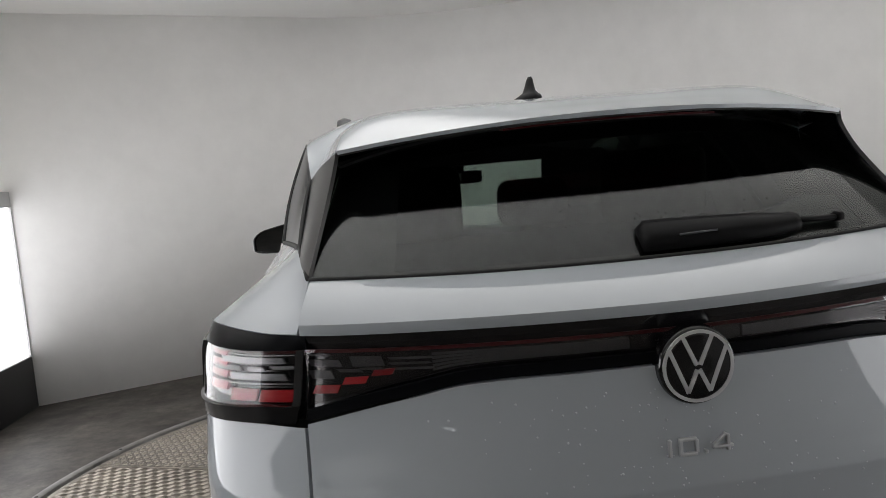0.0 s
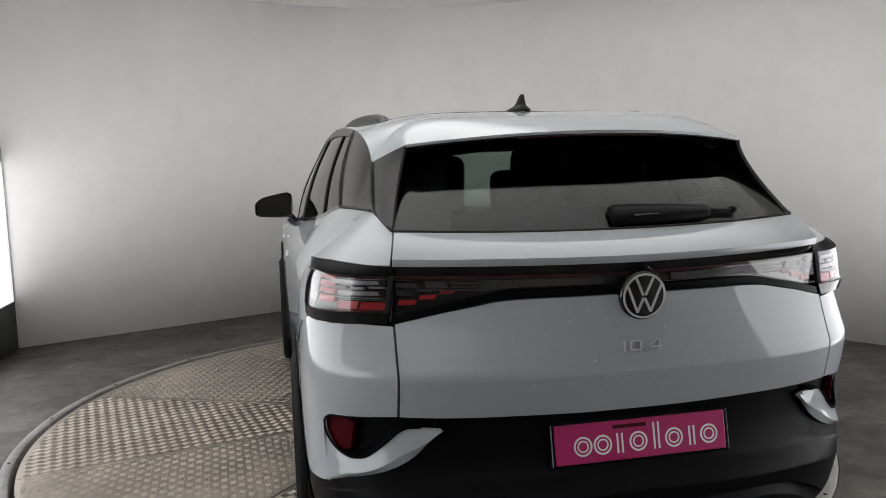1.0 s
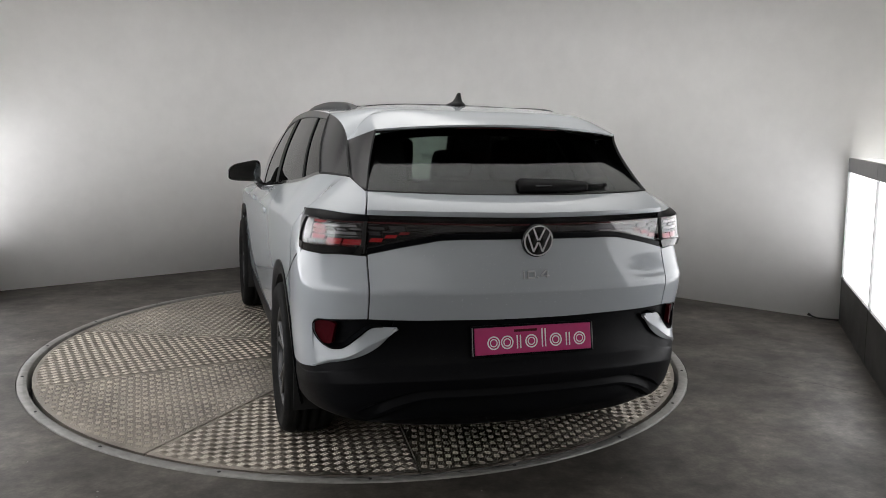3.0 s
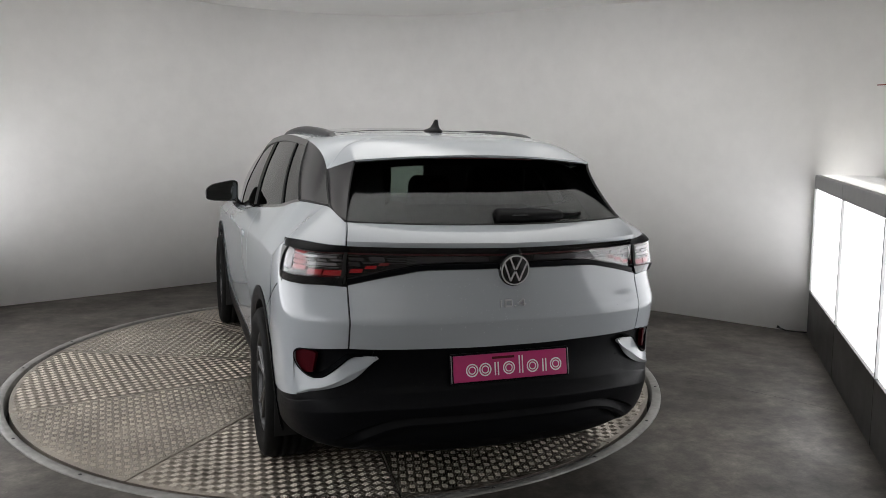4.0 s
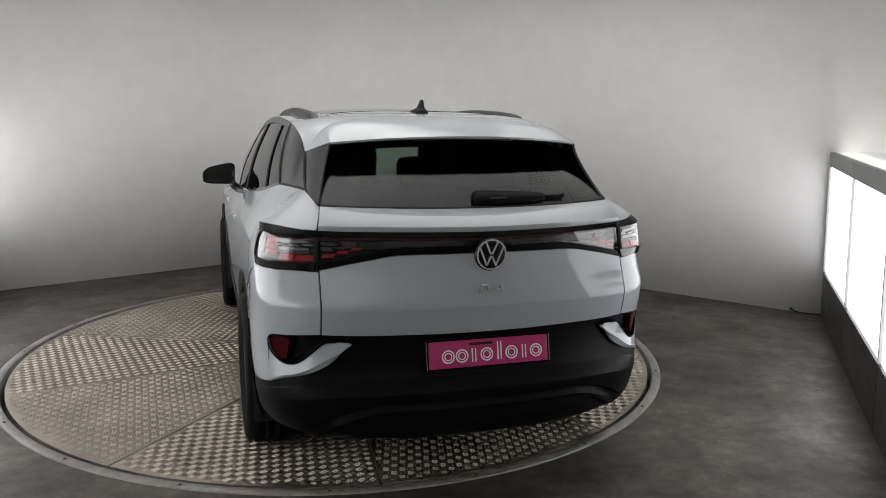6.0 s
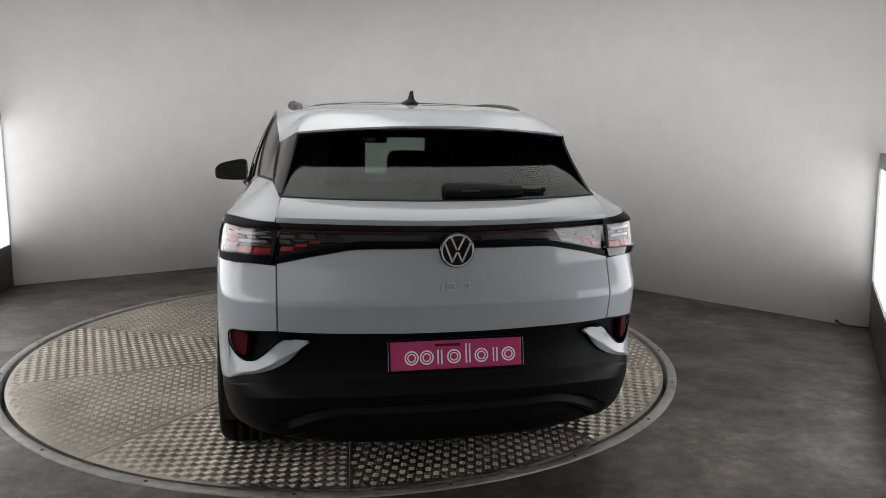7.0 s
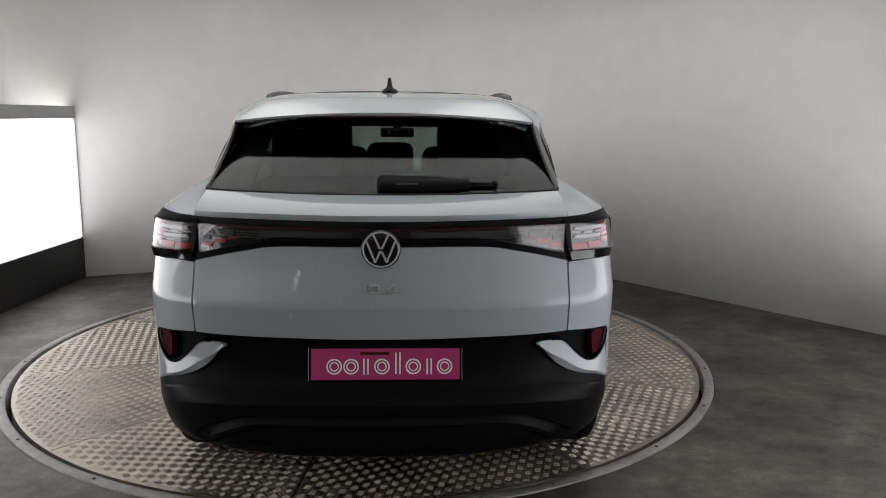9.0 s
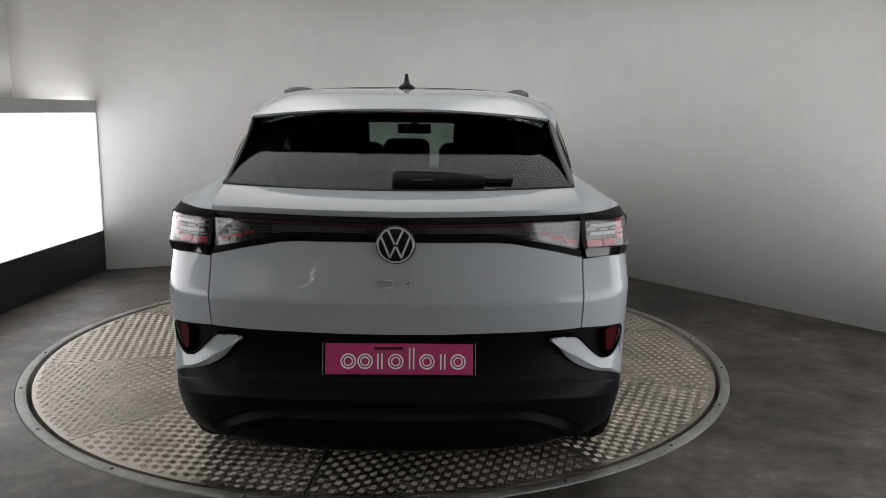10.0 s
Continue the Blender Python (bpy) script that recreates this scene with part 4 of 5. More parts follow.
# ---- roof, glass, pillars ----
def cabin():
    def roof(u, w):
        s = lerp(-1, 1, u)
        a = 1 - (1 - abs(s)) ** 2  # columns lie closest at the roof's edge
        e0 = spoiler_edge(min(a / 0.86, 1.0) * 0.562)
        if a > 0.86:
            e0 = e0.lerp(Vector((0.630, 0.645, 1.4235)), (a - 0.86) / 0.14)
        e0.z += 0.002

        def base(y):
            e = cant(max(y, 0.645))
            full = lerp(9.0, 2.6, min(1.0, max(0.0, (y - 0.62) / 0.6)) ** 0.7)
            return Vector((a * e.x, y, e.z + (ROOF_Z(y) - e.z) * (1 - a ** full)))

        y = lerp(e0.y, 2.62, w ** 1.5)
        p = base(y) + (e0 - base(e0.y)) * max(0.0, 1 - (y - e0.y) / 0.26) ** 2
        return (math.copysign(p.x, s), y, p.z)

    sheet("roof", [(roof, 160, 140)], PAINT, car, 0.010, "pale painted roof wet with rain")

    def over(s, y, lift):
        e = cant(y)
        full = lerp(9.0, 2.6, min(1.0, max(0.0, (y - 0.62) / 0.6)) ** 0.7)
        return Vector((s * e.x, y, e.z + (ROOF_Z(y) - e.z) * (1 - abs(s) ** full) + lift))

    sheet("glass_roof", [(lambda u, w: over(lerp(-0.72, 0.72, u), lerp(1.12 - 0.05 * (2 * u - 1) ** 2, 2.45, w), 0.002), 30, 30)], GLOSS, car, 0.002, "dark glass roof panel wet with rain")
    tube("roof_seam", [over(lerp(-0.86, 0.86, k / 40), 0.90 + 0.05 * (2 * k / 40 - 1) ** 2, -0.0004) for k in range(41)], 0.0016, UNDER, car, "thin dark seam before the roof spoiler", 6)

    def spoiler_under(u, w):
        x = lerp(-0.56, 0.56, u)
        a, b = spoiler_edge(x), glass_top(x)
        return Vector((x, lerp(a.y + 0.002, b.y + 0.01, w), lerp(a.z - 0.010, b.z + 0.004, w)))

    sheet("spoiler_underside", [(spoiler_under, 40, 8)], GLOSS, car, 0.004, "black underside of the roof spoiler", flip_to=Vector((0, 0.4, 3)))
    sheet("high_brake_light", [(lambda u, w: Vector(spoiler_under(lerp(0.30, 0.70, u), lerp(0.10, 0.30, w))) + Vector((0, 0, -0.006)), 20, 2)], REDDARK, car, 0.004, "dark red high brake light, unlit", flip_to=Vector((0, 0.4, 3)))

    def rear_glass(u, w):
        a, b = glass_low(lerp(-0.633, 0.633, u)), glass_top(lerp(-0.558, 0.558, u))
        p = a.lerp(b, w)
        n = Vector((0, -0.62, 0.785))
        return p + n * (0.010 * math.sin(math.pi * w) * (1 - 0.3 * abs(2 * u - 1) ** 3) - 0.003)

    pane = sheet("rear_window", [(rear_glass, 48, 20)], TINT, car, 0.004, "dark tinted rear window with raindrops")[0]
    pane.visible_shadow = False

    tube("window_seal", [Vector(rear_glass(k / 40, 0.0)) + Vector((0, -0.004, 0.003)) for k in range(41)], 0.0045, UNDER, car, "black rubber seal under the rear window", 6)

    def border(u0, u1, w0, w1):
        return (lambda u, w: Vector(rear_glass(lerp(u0, u1, u), lerp(w0, w1, w))) + Vector((0, 0.010, -0.004)))

    # the wide sides and top stand in for dark cabin trim behind the glass
    sheet("window_mask", [(border(0, 1, 0.0, 0.045), 40, 2), (border(0, 0.125, 0.04, 1.0), 6, 16), (border(0.875, 1.0, 0.04, 1.0), 6, 16), (border(0.12, 0.88, 0.86, 1.0), 30, 4)], UNDER, car, 0.002, "black border of the rear window, sides and top standing in for dark cabin trim")

    gt, gb, cb, dt = Vector((0.563, 0.397, 1.473)), Vector((0.634, 0.226, 1.236)), Vector((0.658, 0.436, 1.277)), Vector((0.630, 0.645, 1.422))

    def fin_edge(w):
        return gb.lerp(gt, w).lerp(Vector(rear_glass(1.0, w)) + Vector((0.004, -0.004, 0.004)), 0.75 * (1 - w) ** 0.7)

    def dpan(u, w):
        p = fin_edge(w).lerp(cb.lerp(dt, w), u)
        return p + Vector((0.006, -0.005, 0)) * math.sin(math.pi * u)

    def fin_inner(u, w):
        edge = Vector(rear_glass(1.0, w)) + Vector((0.002, 0, 0))
        return fin_edge(w).lerp(edge, u) - Vector((0.003, -0.003, 0))

    sheet("fin_inner", [(fin_inner, 4, 14)], GLOSS, car, 0.004, "gloss black inner face of the wind deflector", mirrored=True, flip_to=Vector((1.2, 0.6, 1.3)))
    sheet("side_spoiler", [(dpan, 10, 14)], TRIM, car, 0.008, "gloss dark grey wind deflector beside the rear window", mirrored=True)

    def field(a0, a1, b0, b1, t0=0.0, t1=1.0, out=0.0):
        def f(u, w):
            t = lerp(t0, t1, w)
            p = green(lerp(lerp(a0, a1, t), lerp(b0, b1, t), u), t)
            p.x += out
            return p
        return f

    for sx in (1, -1):
        seam = [gb.lerp(cb, k / 6) for k in range(7)] + [cb.lerp(dt, k / 8) + Vector((0.004, -0.002, 0)) * math.sin(math.pi * k / 8) for k in range(1, 9)]
        tube("pillar_seam", [(sx * (p.x + 0.001), p.y, p.z) for p in seam], 0.0055, UNDER, car, "black seam round the wind deflector", 6)
        seam = [belt(lerp(0.44, 0.82, k / 8)) for k in range(9)]
        tube("pillar_seam", [(sx * (p.x + 0.001), p.y, p.z) for p in seam], 0.006, UNDER, car, "", 6)
        seam = [green(lerp(0.823, 1.048, k / 12), 0.95 * k / 12) for k in range(13)]
        tube("pillar_seam", [(sx * (p.x + 0.001), p.y, p.z) for p in seam], 0.007, UNDER, car, "", 6)
    sheet("rear_pillar", [(field(0.44, 0.648, 0.82, 1.06), 14, 20)], TRIM, car, 0.012, "gloss dark grey rear pillar panel", mirrored=True)
    for nm, a0, a1, b0, b1 in (("quarter_glass", 0.825, 1.065, 1.10, 1.34), ("rear_door_glass", 1.12, 1.36, 1.86, 2.04), ("front_door_glass", 1.96, 2.14, 2.86, 2.62)):
        for ob in sheet(nm, [(field(a0, a1, b0, b1, 0.02, 0.93, -0.004), 12, 12)], SIDETINT, car, 0.004, "dark tinted side window", mirrored=True):
            ob.visible_shadow = False
    for nm, a0, a1, b0, b1 in (("window_divider", 1.092, 1.33, 1.125, 1.365), ("centre_pillar", 1.85, 2.03, 1.97, 2.15)):
        sheet(nm, [(field(a0, a1, b0, b1, 0.0, 0.96, 0.002), 3, 14)], PLASTIC, car, 0.012, "black pillar", mirrored=True)
    sheet("window_top_trim", [(field(1.06 - 0.33 * 0.08, 1.06, 2.64, 2.62, 0.92, 1.0, 0.003), 40, 3)], TRIM, car, 0.012, "dark trim over the side windows", mirrored=True)
    sheet("belt_trim", [(field(0.82, 0.825, 2.90, 2.87, -0.03, 0.03, 0.004), 40, 2)], GLOSS, car, 0.008, "black trim along the belt line", mirrored=True)
    sheet("front_pillar", [(field(2.85, 2.61, 3.25, 2.70), 4, 14)], GLOSS, car, 0.02, "black windscreen pillar", mirrored=True)

    def screen(u, w):
        s = lerp(-1, 1, u)
        a = Vector((0.775 * s, 3.28 + 0.30 * (1 - s * s), 1.055))
        b = Vector((0.60 * s, 2.66 - 0.05 * s * s, 1.545 - 0.09 * abs(s) ** 3))
        return a.lerp(b, w) + Vector((0, 0.03, 0.03)) * math.sin(math.pi * w)

    ws = sheet("windscreen", [(screen, 30, 14)], CLEAR, car, 0.004, "clear windscreen")[0]
    ws.visible_shadow = False

    def bonnet(u, w):
        s = lerp(-1, 1, u)
        y = lerp(3.28 + 0.30 * (1 - s * s), 4.42 - 0.30 * abs(s) ** 3, w)
        z = lerp(1.045, 0.86, w ** 1.6)
        return (s * lerp(0.80, 0.74, w), y, z + 0.035 * (1 - s * s))

    sheet("bonnet", [(bonnet, 30, 20)], PAINT, car, 0.008, "pale painted bonnet")

    def nose(u, w):
        c = lerp(1.98, 3.0, u)
        return skin(c, lerp(0.30, 0.93, w))

    sheet("front_bumper", [(nose, 30, 20)], PAINT, car, 0.008, "pale painted front bumper", mirrored=True)

    def floor_pan(u, w):
        return (lerp(-0.66, 0.66, u), lerp(0.5, 4.1, w), 0.22)

    sheet("floor_pan", [(floor_pan, 6, 12)], UNDER, car, 0.06, "dark underbody", flip_to=Vector((0, 2, 3)))
    sheet("headliner", [(lambda u, w: (lambda s, y: (s * (CANT_X(y) - 0.012), y, CANT_Z(y) + (ROOF_Z(y) - CANT_Z(y)) * (1 - abs(s) ** 2.6) - 0.028))(lerp(-1, 1, u), lerp(0.70, 2.6, w)), 16, 16)], SEAT, car, 0.004, "dark headliner", flip_to=Vector((0, 1.5, 3)))
    sheet("load_cover", [(lambda u, w: (lerp(-0.60, 0.60, u), lerp(0.27, 1.0, w), 1.06), 4, 4)], SEAT, car, 0.01, "dark luggage cover")
    for sx in (1, -1):
        sheet("inner_trim", [(lambda u, w: (lambda p: (sx * (p.x - 0.04), p.y, p.z))(green(lerp(lerp(0.42, 0.66, w), lerp(0.84, 1.06, w), u), w)), 8, 8)], SEAT, car, 0.006)


cabin()


# ---- roof rails, fin, mirrors, wiper ----
def rail(sx):
    v, f = [], []
    n = 40
    for i in range(n + 1):
        t = i / n
        y = lerp(0.955, 2.60, t)
        rise = 0.028 * (1 - abs(2 * t - 1) ** 22) ** 0.8 + (0.006 if 0 < i < n else 0)
        x = lerp(0.535, 0.545, math.sin(math.pi * t))
        e = cant(y)
        s = x / e.x
        z = e.z + (ROOF_Z(y) - e.z) * (1 - s ** 2.6)
        end = min(1.0, min(t, 1 - t) / 0.03)
        w = 0.010 + 0.014 * end
        low = z - 0.004
        for dx, zz in ((-w, low), (-w * 0.8, z + rise * 0.8), (0, z + rise), (w * 0.8, z + rise * 0.8), (w, low)):
            v.append((sx * (x + dx), y, max(zz, z - 0.004)))
    for i in range(n):
        for k in range(5):
            a, b = i * 5 + k, i * 5 + (k + 1) % 5
            q = (a, b, b + 5, a + 5)
            f.append(q if sx < 0 else q[::-1])
    f += [(0, 1, 2, 3, 4), tuple(n * 5 + k for k in range(5))]
    raw("roof_rail", v, f, RAILGREY, car, "anthracite roof rail", True)


rail(1), rail(-1)


def fin():
    bm = bmesh.new()
    rings = []
    for z, half, y0, y1 in ((1.585, 0.038, 0.92, 1.14), (1.604, 0.038, 0.92, 1.14), (1.611, 0.034, 0.925, 1.12), (1.617, 0.023, 0.932, 1.09), (1.624, 0.014, 0.938, 1.06), (1.640, 0.010, 0.947, 1.03), (1.656, 0.008, 0.955, 1.005), (1.664, 0.005, 0.960, 0.992)):
        ring = []
        for k in range(16):
            a = 2 * math.pi * k / 16
            ring.append(bm.verts.new((half * math.sin(a), (y0 + y1) / 2 + 0.06 - (y1 - y0) / 2 * math.cos(a) - 0.06, z)))
        rings.append(ring)
    for a, b in zip(rings, rings[1:]):
        for k in range(16):
            bm.faces.new((a[k], a[(k + 1) % 16], b[(k + 1) % 16], b[k]))
    bm.faces.new(rings[-1])
    part("antenna_fin", bm, WIPERBLACK, car, "black shark-fin aerial", True)


fin()


def door_mirror(sx):
    def outline(k, y, grow=0.0):
        """Rounded wedge, tall at the door and tapered outwards; k shrinks it towards its middle."""
        out = []
        for i in range(36):
            a = 2 * math.pi * i / 36
            ca, sa = math.cos(a), math.sin(a)
            t = math.copysign(abs(ca) ** 0.45, ca)
            x = 0.942 + (0.110 + grow) * t * k
            top, low = lerp(1.243, 1.196, (t + 1) / 2), lerp(1.082, 1.092, (t + 1) / 2)
            if t > 0.4:
                top -= 0.016 * ((t - 0.4) / 0.6) ** 2
            m, h = (top + low) / 2, (top - low) / 2 + grow
            out.append((sx * x, y, m + h * k * math.copysign(abs(sa) ** 0.42, sa)))
        return out

    bm = bmesh.new()
    rings = [[bm.verts.new(p) for p in outline(k, y)] for y, k in ((2.795, 0.90), (2.778, 0.93), (2.775, 0.96), (2.782, 1.0), (2.82, 1.0), (2.88, 0.92), (2.93, 0.72), (2.955, 0.40))]
    for a, b in zip(rings, rings[1:]):
        for k in range(36):
            q = (a[k], a[(k + 1) % 36], b[(k + 1) % 36], b[k])
            bm.faces.new(q if sx < 0 else q[::-1])
    bm.faces.new(rings[-1]), bm.faces.new(rings[0])
    host = part("door_mirror", bm, GLOSS, car, "gloss black door mirror", True)
    v = [(x, y - 0.06 * (z - 1.16) + 0.05 * (abs(x) - 0.942), z) for x, y, z in outline(0.885, 2.786)]
    face = tuple(range(36))
    raw("mirror_glass", v, [face if sx < 0 else face[::-1]], DARKMIRROR, host, "mirror glass darkened to stand for a dark reflection")
    tube("mirror_arm", [(sx * 0.815, 2.85, 1.045), (sx * 0.835, 2.83, 1.065), (sx * 0.86, 2.82, 1.10)], 0.026, GLOSS, host, "short black mirror arm", 10)


door_mirror(1), door_mirror(-1)


def wiper():
    n = Vector((0, -0.62, 0.785))

    def on(x, w, off):
        a, b = glass_low(x), glass_top(x * 0.88)
        return a.lerp(b, w) + n * (0.010 * math.sin(math.pi * w) + off)

    host = None
    v, f = [], []
    # broad rounded cover that tapers into the arm
    prof_h = prof((-0.02, 0.16), (0.0, 0.185), (0.12, 0.175), (0.22, 0.16), (0.31, 0.14))
    prof_l = prof((-0.02, 0.03), (0.12, 0.03), (0.22, 0.035), (0.31, 0.055))
    xs = [-0.02 + 0.33 * i / 24 for i in range(25)]
    for x in xs:
        lo, hi = on(x, prof_l(x), 0.001), on(x, prof_h(x), 0.001)
        thick = 0.022 if x < 0.2 else lerp(0.022, 0.016, (x - 0.2) / 0.11)
        if x < -0.01:
            thick *= 0.6
        for t, o in ((0, 0), (0.08, 0.75), (0.3, 1), (0.7, 1), (0.92, 0.75), (1, 0)):
            v.append(lo.lerp(hi, t) + n * thick * o)
    for i in range(24):
        for k in range(5):
            f.append((i * 6 + k, i * 6 + k + 1, (i + 1) * 6 + k + 1, (i + 1) * 6 + k))
    f += [tuple(range(6))[::-1], tuple(24 * 6 + k for k in range(6))]
    host = raw("wiper", v, f, WIPERBLACK, car, "black rear wiper at rest", True)
    tube("wiper_blade", [on(0.26, 0.105, 0.008), on(0.34, 0.095, 0.007), on(0.405, 0.09, 0.006)], 0.006, WIPERBLACK, host, segs=8, flat=1.6)
    tube("blade_tip", [on(0.395, 0.091, 0.007), on(0.412, 0.09, 0.007)], 0.010, WIPERBLACK, host, segs=8)
    # a faint highlight on the cover, drawn as a thin grey bar
    a = [on(0.05, 0.062, 0.0222), on(0.125, 0.066, 0.0224)]
    tube("wiper_notch", a, 0.0026, DIMSLAT, host, "thin grey bar drawing a faint highlight on the wiper cover", 6)


wiper()


# ---- badge, emblem, sign plate ----
def facing(x, z, out):
    p = Vector(rear(x, z))
    return p + Vector((0, -out, 0))


def emblem():
    y = rear(0, 1.059)[1] - 0.004
    host = lathe("emblem", [(-0.010, 0.0), (-0.0125, 0.052), (-0.0105, 0.0635), (-0.004, 0.067), (0.016, 0.068)], GLOSS, car, 64, "round emblem with pale ring on black", axis="z")
    host.matrix_basis = Matrix.Translation((0, y, 1.059)) @ Matrix.Rotation(math.radians(-88), 4, "X") @ Matrix.Rotation(math.pi, 4, "Z")
    host.data.flip_normals()
    # local z points into the car
    ring = lathe("pale_ring", [(-0.0140, 0.0560), (-0.0140, 0.0615), (-0.010, 0.0615), (-0.010, 0.0560)], BADGEGREY, host, 72, axis="z", close=True)
    ring.data.shade_flat()

    def stroke(x0, y0, x1, y1, w=0.0068):
        d = Vector((x1 - x0, y1 - y0))
        ln, an = d.length, math.atan2(d.y, d.x)
        slab("pale_stroke", ((x0 + x1) / 2, (y0 + y1) / 2, -0.0120), (ln, w, 0.004), BADGEGREY, host, 0, turn=Matrix.Rotation(an, 4, "Z"))

    for s in (1, -1):
        stroke(s * 0.0255, 0.0515, s * 0.0030, 0.0020)
        stroke(s * 0.0490, 0.0300, s * 0.0190, -0.0440)
        stroke(s * 0.0195, -0.0440, s * 0.0020, -0.0060)


emblem()


def badge():
    host = tagged(empty("model_badge", (0, 0, 0)))
    host.parent = car

    def bar(x, z, sx, sz, turn=0):
        p = facing(x, z, 0.004)
        slab("badge_bar", p, (sx, 0.008, sz), CHROME, host, 0.0015, turn=Matrix.Rotation(math.radians(turn), 4, "Y"))

    z = 0.922
    bar(-0.055, z, 0.006, 0.030)
    bar(-0.036, z, 0.006, 0.030)
    bar(-0.022, z + 0.0125, 0.028, 0.006), bar(-0.022, z - 0.0125, 0.028, 0.006), bar(-0.008, z, 0.006, 0.022)
    bar(0.008, z - 0.012, 0.006, 0.006)
    bar(0.038, z - 0.006, 0.036, 0.005), bar(0.047, z, 0.006, 0.028), bar(0.033, z + 0.006, 0.030, 0.005, -40)


badge()


def sign_plate():
    top = tagged(empty("sign_plate", (0.008, 0, 0)), "magenta dealer plate in a black holder with white outlined shapes", "plate")
    top.parent = None
    m = Matrix.Translation((0.008, -0.0135, 0.652)) @ Matrix.Rotation(math.radians(-11.5), 4, "X")
    top.matrix_basis = m
    slab("holder", (0, 0.009, 0), (0.534, 0.016, 0.124), PLASTIC, top, 0.004, "black plastic plate holder")
    slab("plate_face", (0, -0.001, 0), (0.512, 0.006, 0.108), PINK, top, 0.002, "glossy magenta plate")

    def loop(cx, cz, rx, rz, t, a0=0, a1=360, d=-0.0048):
        pts = []
        n = 28
        vs, fs = [], []
        for i in range(n + 1):
            a = math.radians(lerp(a0, a1, i / n))
            for r, y in ((-t / 2, d + 0.0008), (-t / 2, d), (t / 2, d), (t / 2, d + 0.0008)):
                vs.append((cx + (rx + r) * math.cos(a), y, cz + (rz + r) * math.sin(a)))
        for i in range(n):
            for k in range(3):
                fs.append((i * 4 + k, i * 4 + k + 1, i * 4 + k + 5, i * 4 + k + 4))
        raw("white_outline", vs, fs, WHITEINK, top)

    def bar(cx, cz, sx, sz):
        slab("white_outline", (cx, -0.0044, cz), (sx, 0.0012, sz), WHITEINK, top, 0)

    # outlined rings and uprights of the mark's size
    z, t = -0.008, 0.0055
    for x in (-0.176, -0.118, -0.012, 0.096, 0.204):
        loop(x, z, 0.0245, 0.0245, t)
        loop(x, z, 0.0145, 0.0145, t * 0.8)
    for x, h, zz in ((-0.074, 0.054, z), (-0.060, 0.054, z), (0.036, 0.074, z + 0.011), (0.050, 0.074, z + 0.011), (0.144, 0.054, z), (0.158, 0.054, z)):
        bar(x, zz, t, h)
    slab("dark_mark", (-0.036, -0.0044, 0.037), (0.10, 0.0012, 0.010), REDDARK, top, 0, "small dark printed bar")
    for e in (-1, 1):
        slab("holder_edge", (e * 0.2645, -0.0005, 0), (0.0016, 0.006, 0.112), SATIN, top, 0, "thin bright holder edge")


sign_plate()


# ---- wheels ----
def wheel(x, y, sx):
    top = empty("wheel", (x, y, AXLE_Z))
    top.parent = car
    r, w = 0.368, 0.118
    p = [(-w * 0.82, 0.245), (-w, 0.29), (-w, 0.335), (-w * 0.88, 0.357), (-w * 0.6, r), (-w * 0.42, r), (-w * 0.40, r - 0.008), (-w * 0.34, r - 0.008), (-w * 0.32, r), (-0.01, r), (-0.008, r - 0.008), (0.008, r - 0.008), (0.01, r), (w * 0.32, r), (w * 0.34, r - 0.008), (w * 0.40, r - 0.008), (w * 0.42, r), (w * 0.6, r), (w * 0.88, 0.357), (w, 0.335), (w, 0.29), (w * 0.82, 0.245)]
    lathe("tyre", p, RUBBER, top, 72, "black road tyre")
    rim = lathe("rim", [(sx * -0.09, 0.243), (sx * -0.08, 0.225), (sx * 0.06, 0.222), (sx * 0.088, 0.236), (sx * 0.094, 0.245), (sx * 0.086, 0.252)], ALLOYDARK, top, 64, "dark alloy rim with machined edges")
    lathe("rim_edge", [(sx * 0.091, 0.238), (sx * 0.0965, 0.244), (sx * 0.0925, 0.2505)], ALLOYDARK, rim, 64, "dark rim edge")
    lathe("brake_drum", [(sx * 0.0, 0.17), (sx * 0.03, 0.168), (sx * 0.032, 0.05)], UNDER, top, 40, "dark brake drum")
    lathe("hub_cap", [(sx * 0.080, 0.036), (sx * 0.088, 0.034), (sx * 0.090, 0.0)], ALLOYDARK, rim, 24)
    for k in range(5):
        a = 2 * math.pi * k / 5 + 0.3
        for off in (-0.16, 0.16):
            bm = bmesh.new()
            n = 8
            rows = []
            for i in range(n + 1):
                t = i / n
                rad = lerp(0.03, 0.238, t)
                an = a + off * (0.35 + 0.9 * t)
                h = lerp(0.014, 0.017, t)
                xo = sx * lerp(0.078, 0.088, t)
                tx, tz = -math.sin(an), math.cos(an)
                cy, cz = rad * math.cos(an), rad * math.sin(an)
                rows.append([bm.verts.new((xo + sx * dx, cy + tx * h * s, cz + tz * h * s)) for s, dx in ((-1, -0.035), (-0.9, -0.004), (-0.55, 0.004), (0.55, 0.004), (0.9, -0.004), (1, -0.035))])
            for p0, p1 in zip(rows, rows[1:]):
                for j in range(5):
                    bm.faces.new((p0[j], p0[j + 1], p1[j + 1], p1[j]))
            bmesh.ops.recalc_face_normals(bm, faces=bm.faces[:])
            part("spoke", bm, ALLOYDARK if off < 0 else ALLOY, rim, "", True)


for sx in (-1, 1):
    wheel(sx * 0.798, AXLE_R, sx)
    wheel(sx * 0.798, AXLE_F, sx)


# ---- seats and cabin fittings ----
def pad(name, c, s, parent, r=0.05, tilt=0, label=""):
    return slab(name, c, s, SEAT, parent, r, label, Matrix.Rotation(math.radians(tilt), 4, "X"), 4, True)


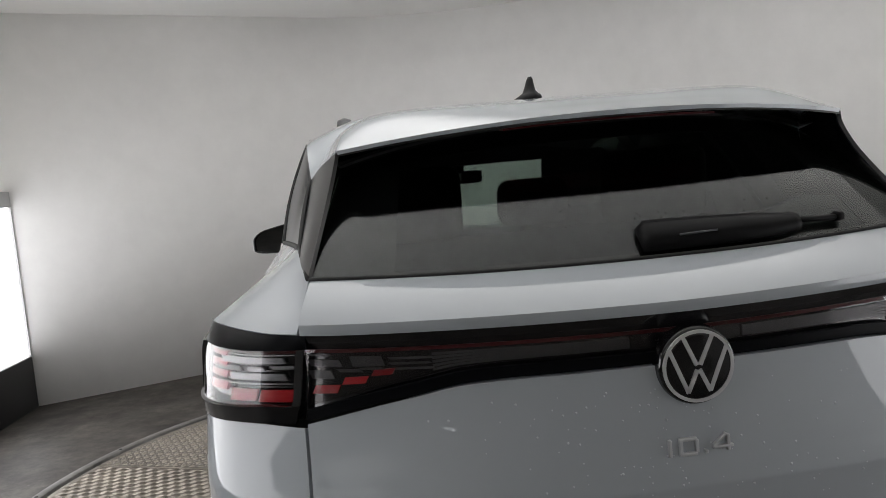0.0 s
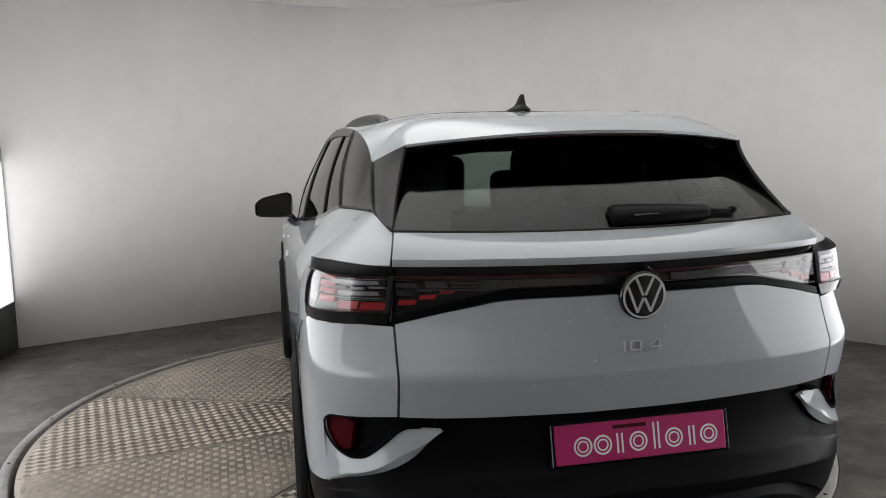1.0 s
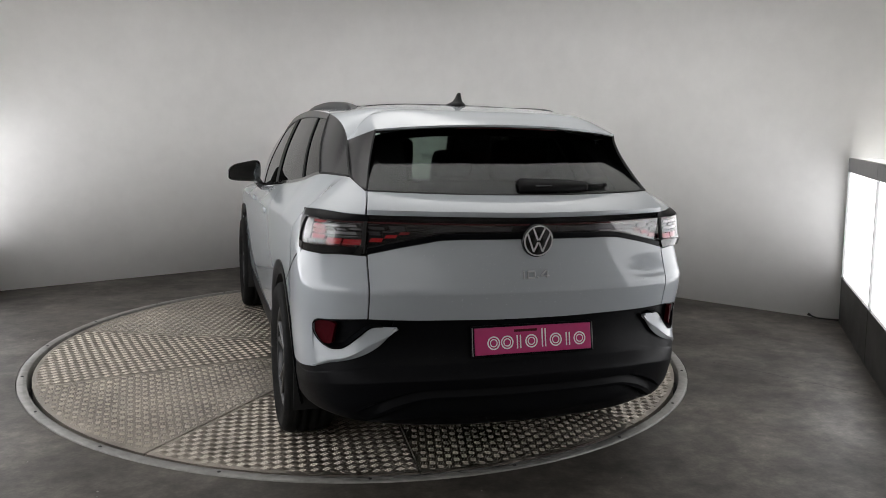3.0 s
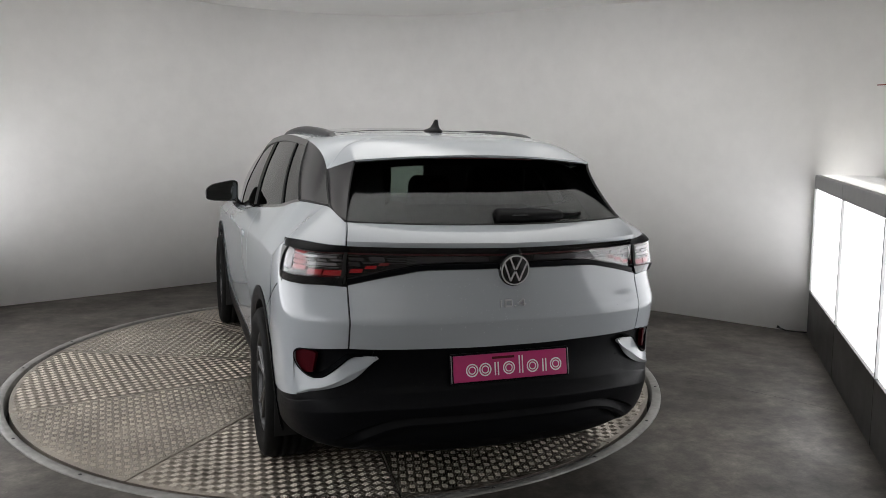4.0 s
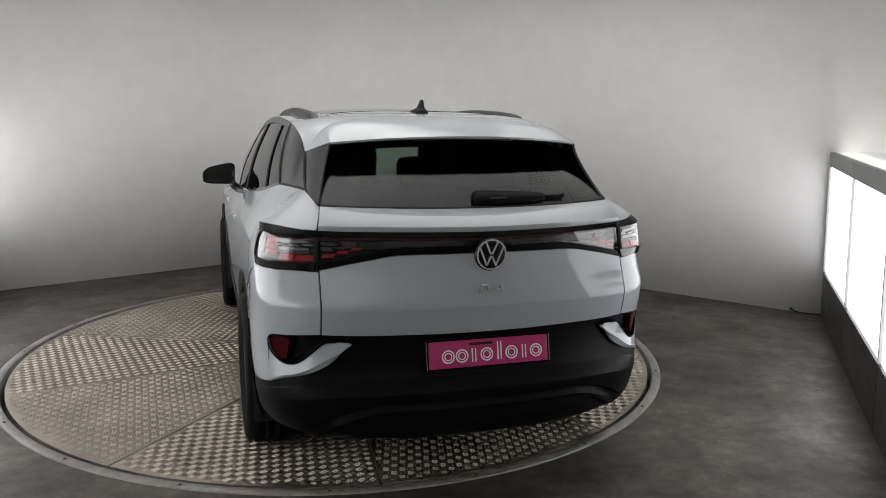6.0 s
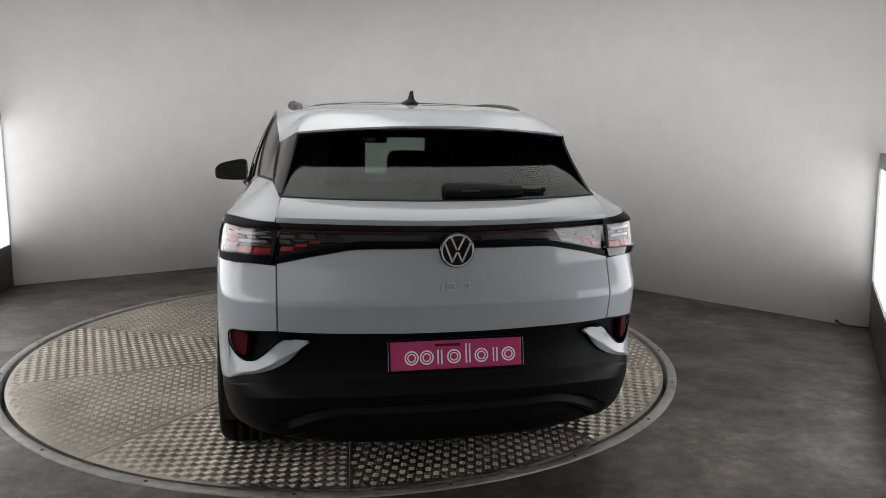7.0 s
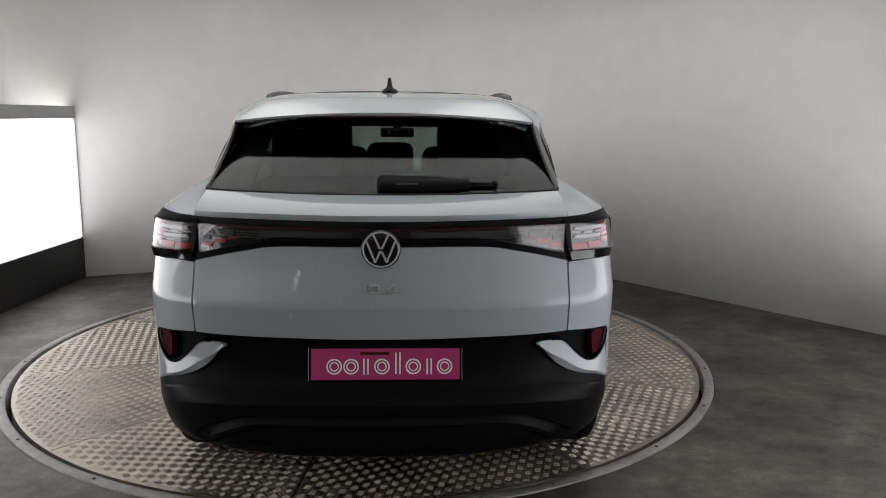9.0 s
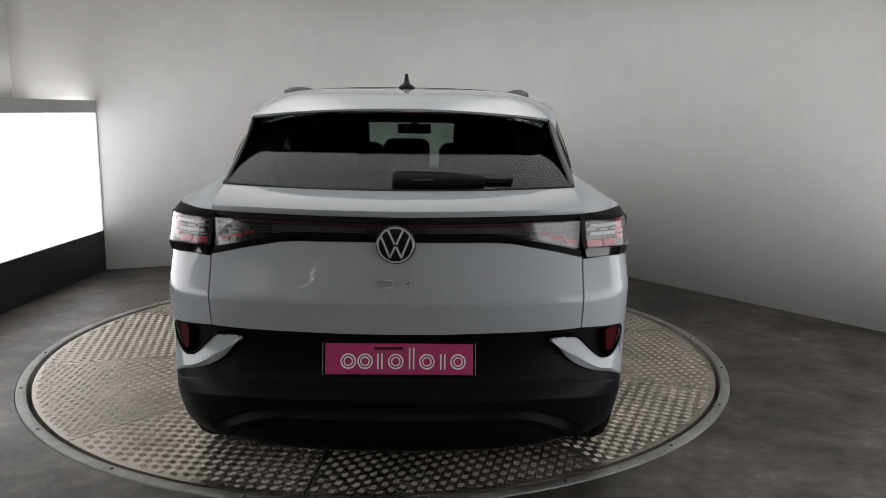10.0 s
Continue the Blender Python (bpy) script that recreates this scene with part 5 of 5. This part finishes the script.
def front_seat(x):
    host = tagged(empty("front_seat", (x, 2.2, 0)))
    host.parent = car
    pad("cushion", (0, 0.15, 0.62), (0.50, 0.52, 0.16), host, 0.06)
    pad("backrest", (0, -0.20, 0.98), (0.46, 0.14, 0.70), host, 0.06, 14)
    pad("headrest", (0, -0.31, 1.345), (0.29, 0.11, 0.24), host, 0.05, 8)


front_seat(0.385), front_seat(-0.385)


def rear_bench():
    host = empty("rear_bench", (0, 1.15, 0))
    host.parent = car
    pad("cushion", (0, 0.30, 0.60), (1.20, 0.48, 0.16), host, 0.05)
    pad("backrest", (0, 0.0, 0.92), (1.22, 0.14, 0.60), host, 0.05, 16)
    for x in (-0.38, 0.0, 0.38):
        pad("headrest", (x, -0.09, 1.305 if x == 0 else 1.325), (0.215 if x == 0 else 0.33, 0.09, 0.14 if x == 0 else 0.22), host, 0.04, 6)


rear_bench()
pad("dashboard", (0, 3.12, 0.95), (1.30, 0.40, 0.16), car, 0.05, 0, "dark dashboard")
slab("windscreen_header", (0, 2.60, 1.485), (1.22, 0.10, 0.085), SEAT, car, 0.02, "dark header trim over the windscreen", smooth=True)
rm = slab("inside_mirror", (0.0, 2.58, 1.385), (0.22, 0.035, 0.062), GLOSS, car, 0.014, "rear-view mirror under the roof", smooth=True)
slab("mirror_stem", (0.0, 2.60, 1.445), (0.05, 0.03, 0.08), GLOSS, rm, 0.006)
slab("mirror_pane", (0.015, 2.561, 1.385), (0.15, 0.002, 0.044), MIRROR, rm, 0)


# ---- raindrops ----
def drops():
    rnd = random.Random(5)
    v, f = [], []

    def add(p, n, r):
        n = n.normalized()
        a = n.cross(Vector((0.3, 0.1, 1))).normalized()
        b = n.cross(a)
        q = len(v)
        for k in range(6):
            an = math.pi * k / 3
            v.append(p + a * r * math.cos(an) + b * r * math.sin(an))
        for k in range(6):
            an = math.pi * k / 3
            v.append(p + n * r * 0.4 + (a * math.cos(an) + b * math.sin(an)) * r * 0.65)
        v.append(p + n * r * 0.55)
        for k in range(6):
            j = (k + 1) % 6
            f.append((q + k, q + j, q + 6 + j, q + 6 + k))
            f.append((q + 6 + k, q + 6 + j, q + 12))

    def finish(mat, label):
        ob = raw("rainwater", v, f, mat, car, label, True)
        ob["kind"] = "stuff"
        v.clear(), f.clear()

    # beads on the paint, thickest round the emblem
    for _ in range(150):
        x = max(-0.62, min(0.62, rnd.gauss(0.0, 0.24)))
        z = rnd.uniform(0.80, 1.03)
        if z < BAND_LOW(abs(x)) - 0.012:
            add(Vector(rear(x, z, -0.0005)), Vector((x * 0.3, -1, 0.08)), rnd.choice((0.0012, 0.0015, 0.0018, 0.0024)))
    # a row of beads hanging under the ledge
    for _ in range(40):
        x = rnd.uniform(0.30, 0.64)
        add(Vector(rear(x, BAND_TOP(x) + 0.012, -0.004)), Vector((0, -1, 0.2)), 0.002)
    for _ in range(14):
        y, z = rnd.gauss(2.45, 0.18), rnd.uniform(0.98, 1.09)
        p = Vector(skin(side_c(y, z), z, -0.0005))
        add(Vector((-p.x, p.y, p.z)), Vector((-1, -0.1, 0.1)), rnd.uniform(0.002, 0.004))
    finish(BEAD, "raindrops on the paint, coloured pale for their glint")
    for _ in range(75):
        x, w = rnd.gauss(-0.05, 0.20), rnd.uniform(0.05, 0.42)
        p = glass_low(x).lerp(glass_top(x * 0.88), w)
        nn = Vector((0, -0.62, 0.785))
        add(p + nn * (0.010 * math.sin(math.pi * w) - 0.002), nn, rnd.choice((0.0014, 0.0018, 0.0022, 0.003)))
    for _ in range(34):
        x, z = rnd.choice((-1, 1)) * rnd.uniform(0.28, 0.66), rnd.uniform(0.55, 0.66)
        add(Vector(rear(x, z, 0.022)), Vector((0, -1, 0.1)), rnd.uniform(0.002, 0.004))
    for _ in range(220):
        x, y = rnd.uniform(-0.5, 0.5), rnd.uniform(0.85, 1.9)
        e = cant(y)
        z = e.z + (ROOF_Z(y) - e.z) * (1 - (abs(x) / e.x) ** 2.6)
        add(Vector((x, y, z - 0.0005)), Vector((0, 0, 1)), rnd.uniform(0.002, 0.005))
    finish(DARKBEAD, "raindrops on rear window, roof and bumper, coloured dark for their refraction")


drops()


# ---- small things on the floor ----
pts = [(3.60, 2.29, 0.012), (3.585, 2.31, 0.03), (3.57, 2.30, 0.022), (3.61, 2.24, 0.007), (3.66, 2.19, 0.006), (3.72, 2.14, 0.007), (3.78, 2.10, 0.01)]
tagged(tube("cable", pts, 0.006, CABLE), "short black cable from the light box along the floor", "cable")
rnd = random.Random(11)
v, f = [], []
for _ in range(90):
    a, r = rnd.uniform(0, 2 * math.pi), rnd.uniform(2.2, 4.2)
    x, y, s = TT.x + r * math.cos(a), TT.y + r * math.sin(a), rnd.uniform(0.002, 0.007)
    q = len(v)
    v += [(x - s, y, 0), (x, y - s * 0.6, 0), (x + s, y, 0), (x, y + s * 0.7, 0), (x + s * 0.2, y, s * 0.6)]
    f += [(q, q + 1, q + 4), (q + 1, q + 2, q + 4), (q + 2, q + 3, q + 4), (q + 3, q, q + 4)]
tagged(raw("grit", v, f, DEBRIS), "small pale bits of grit scattered on the floor", "grit", kind="stuff")
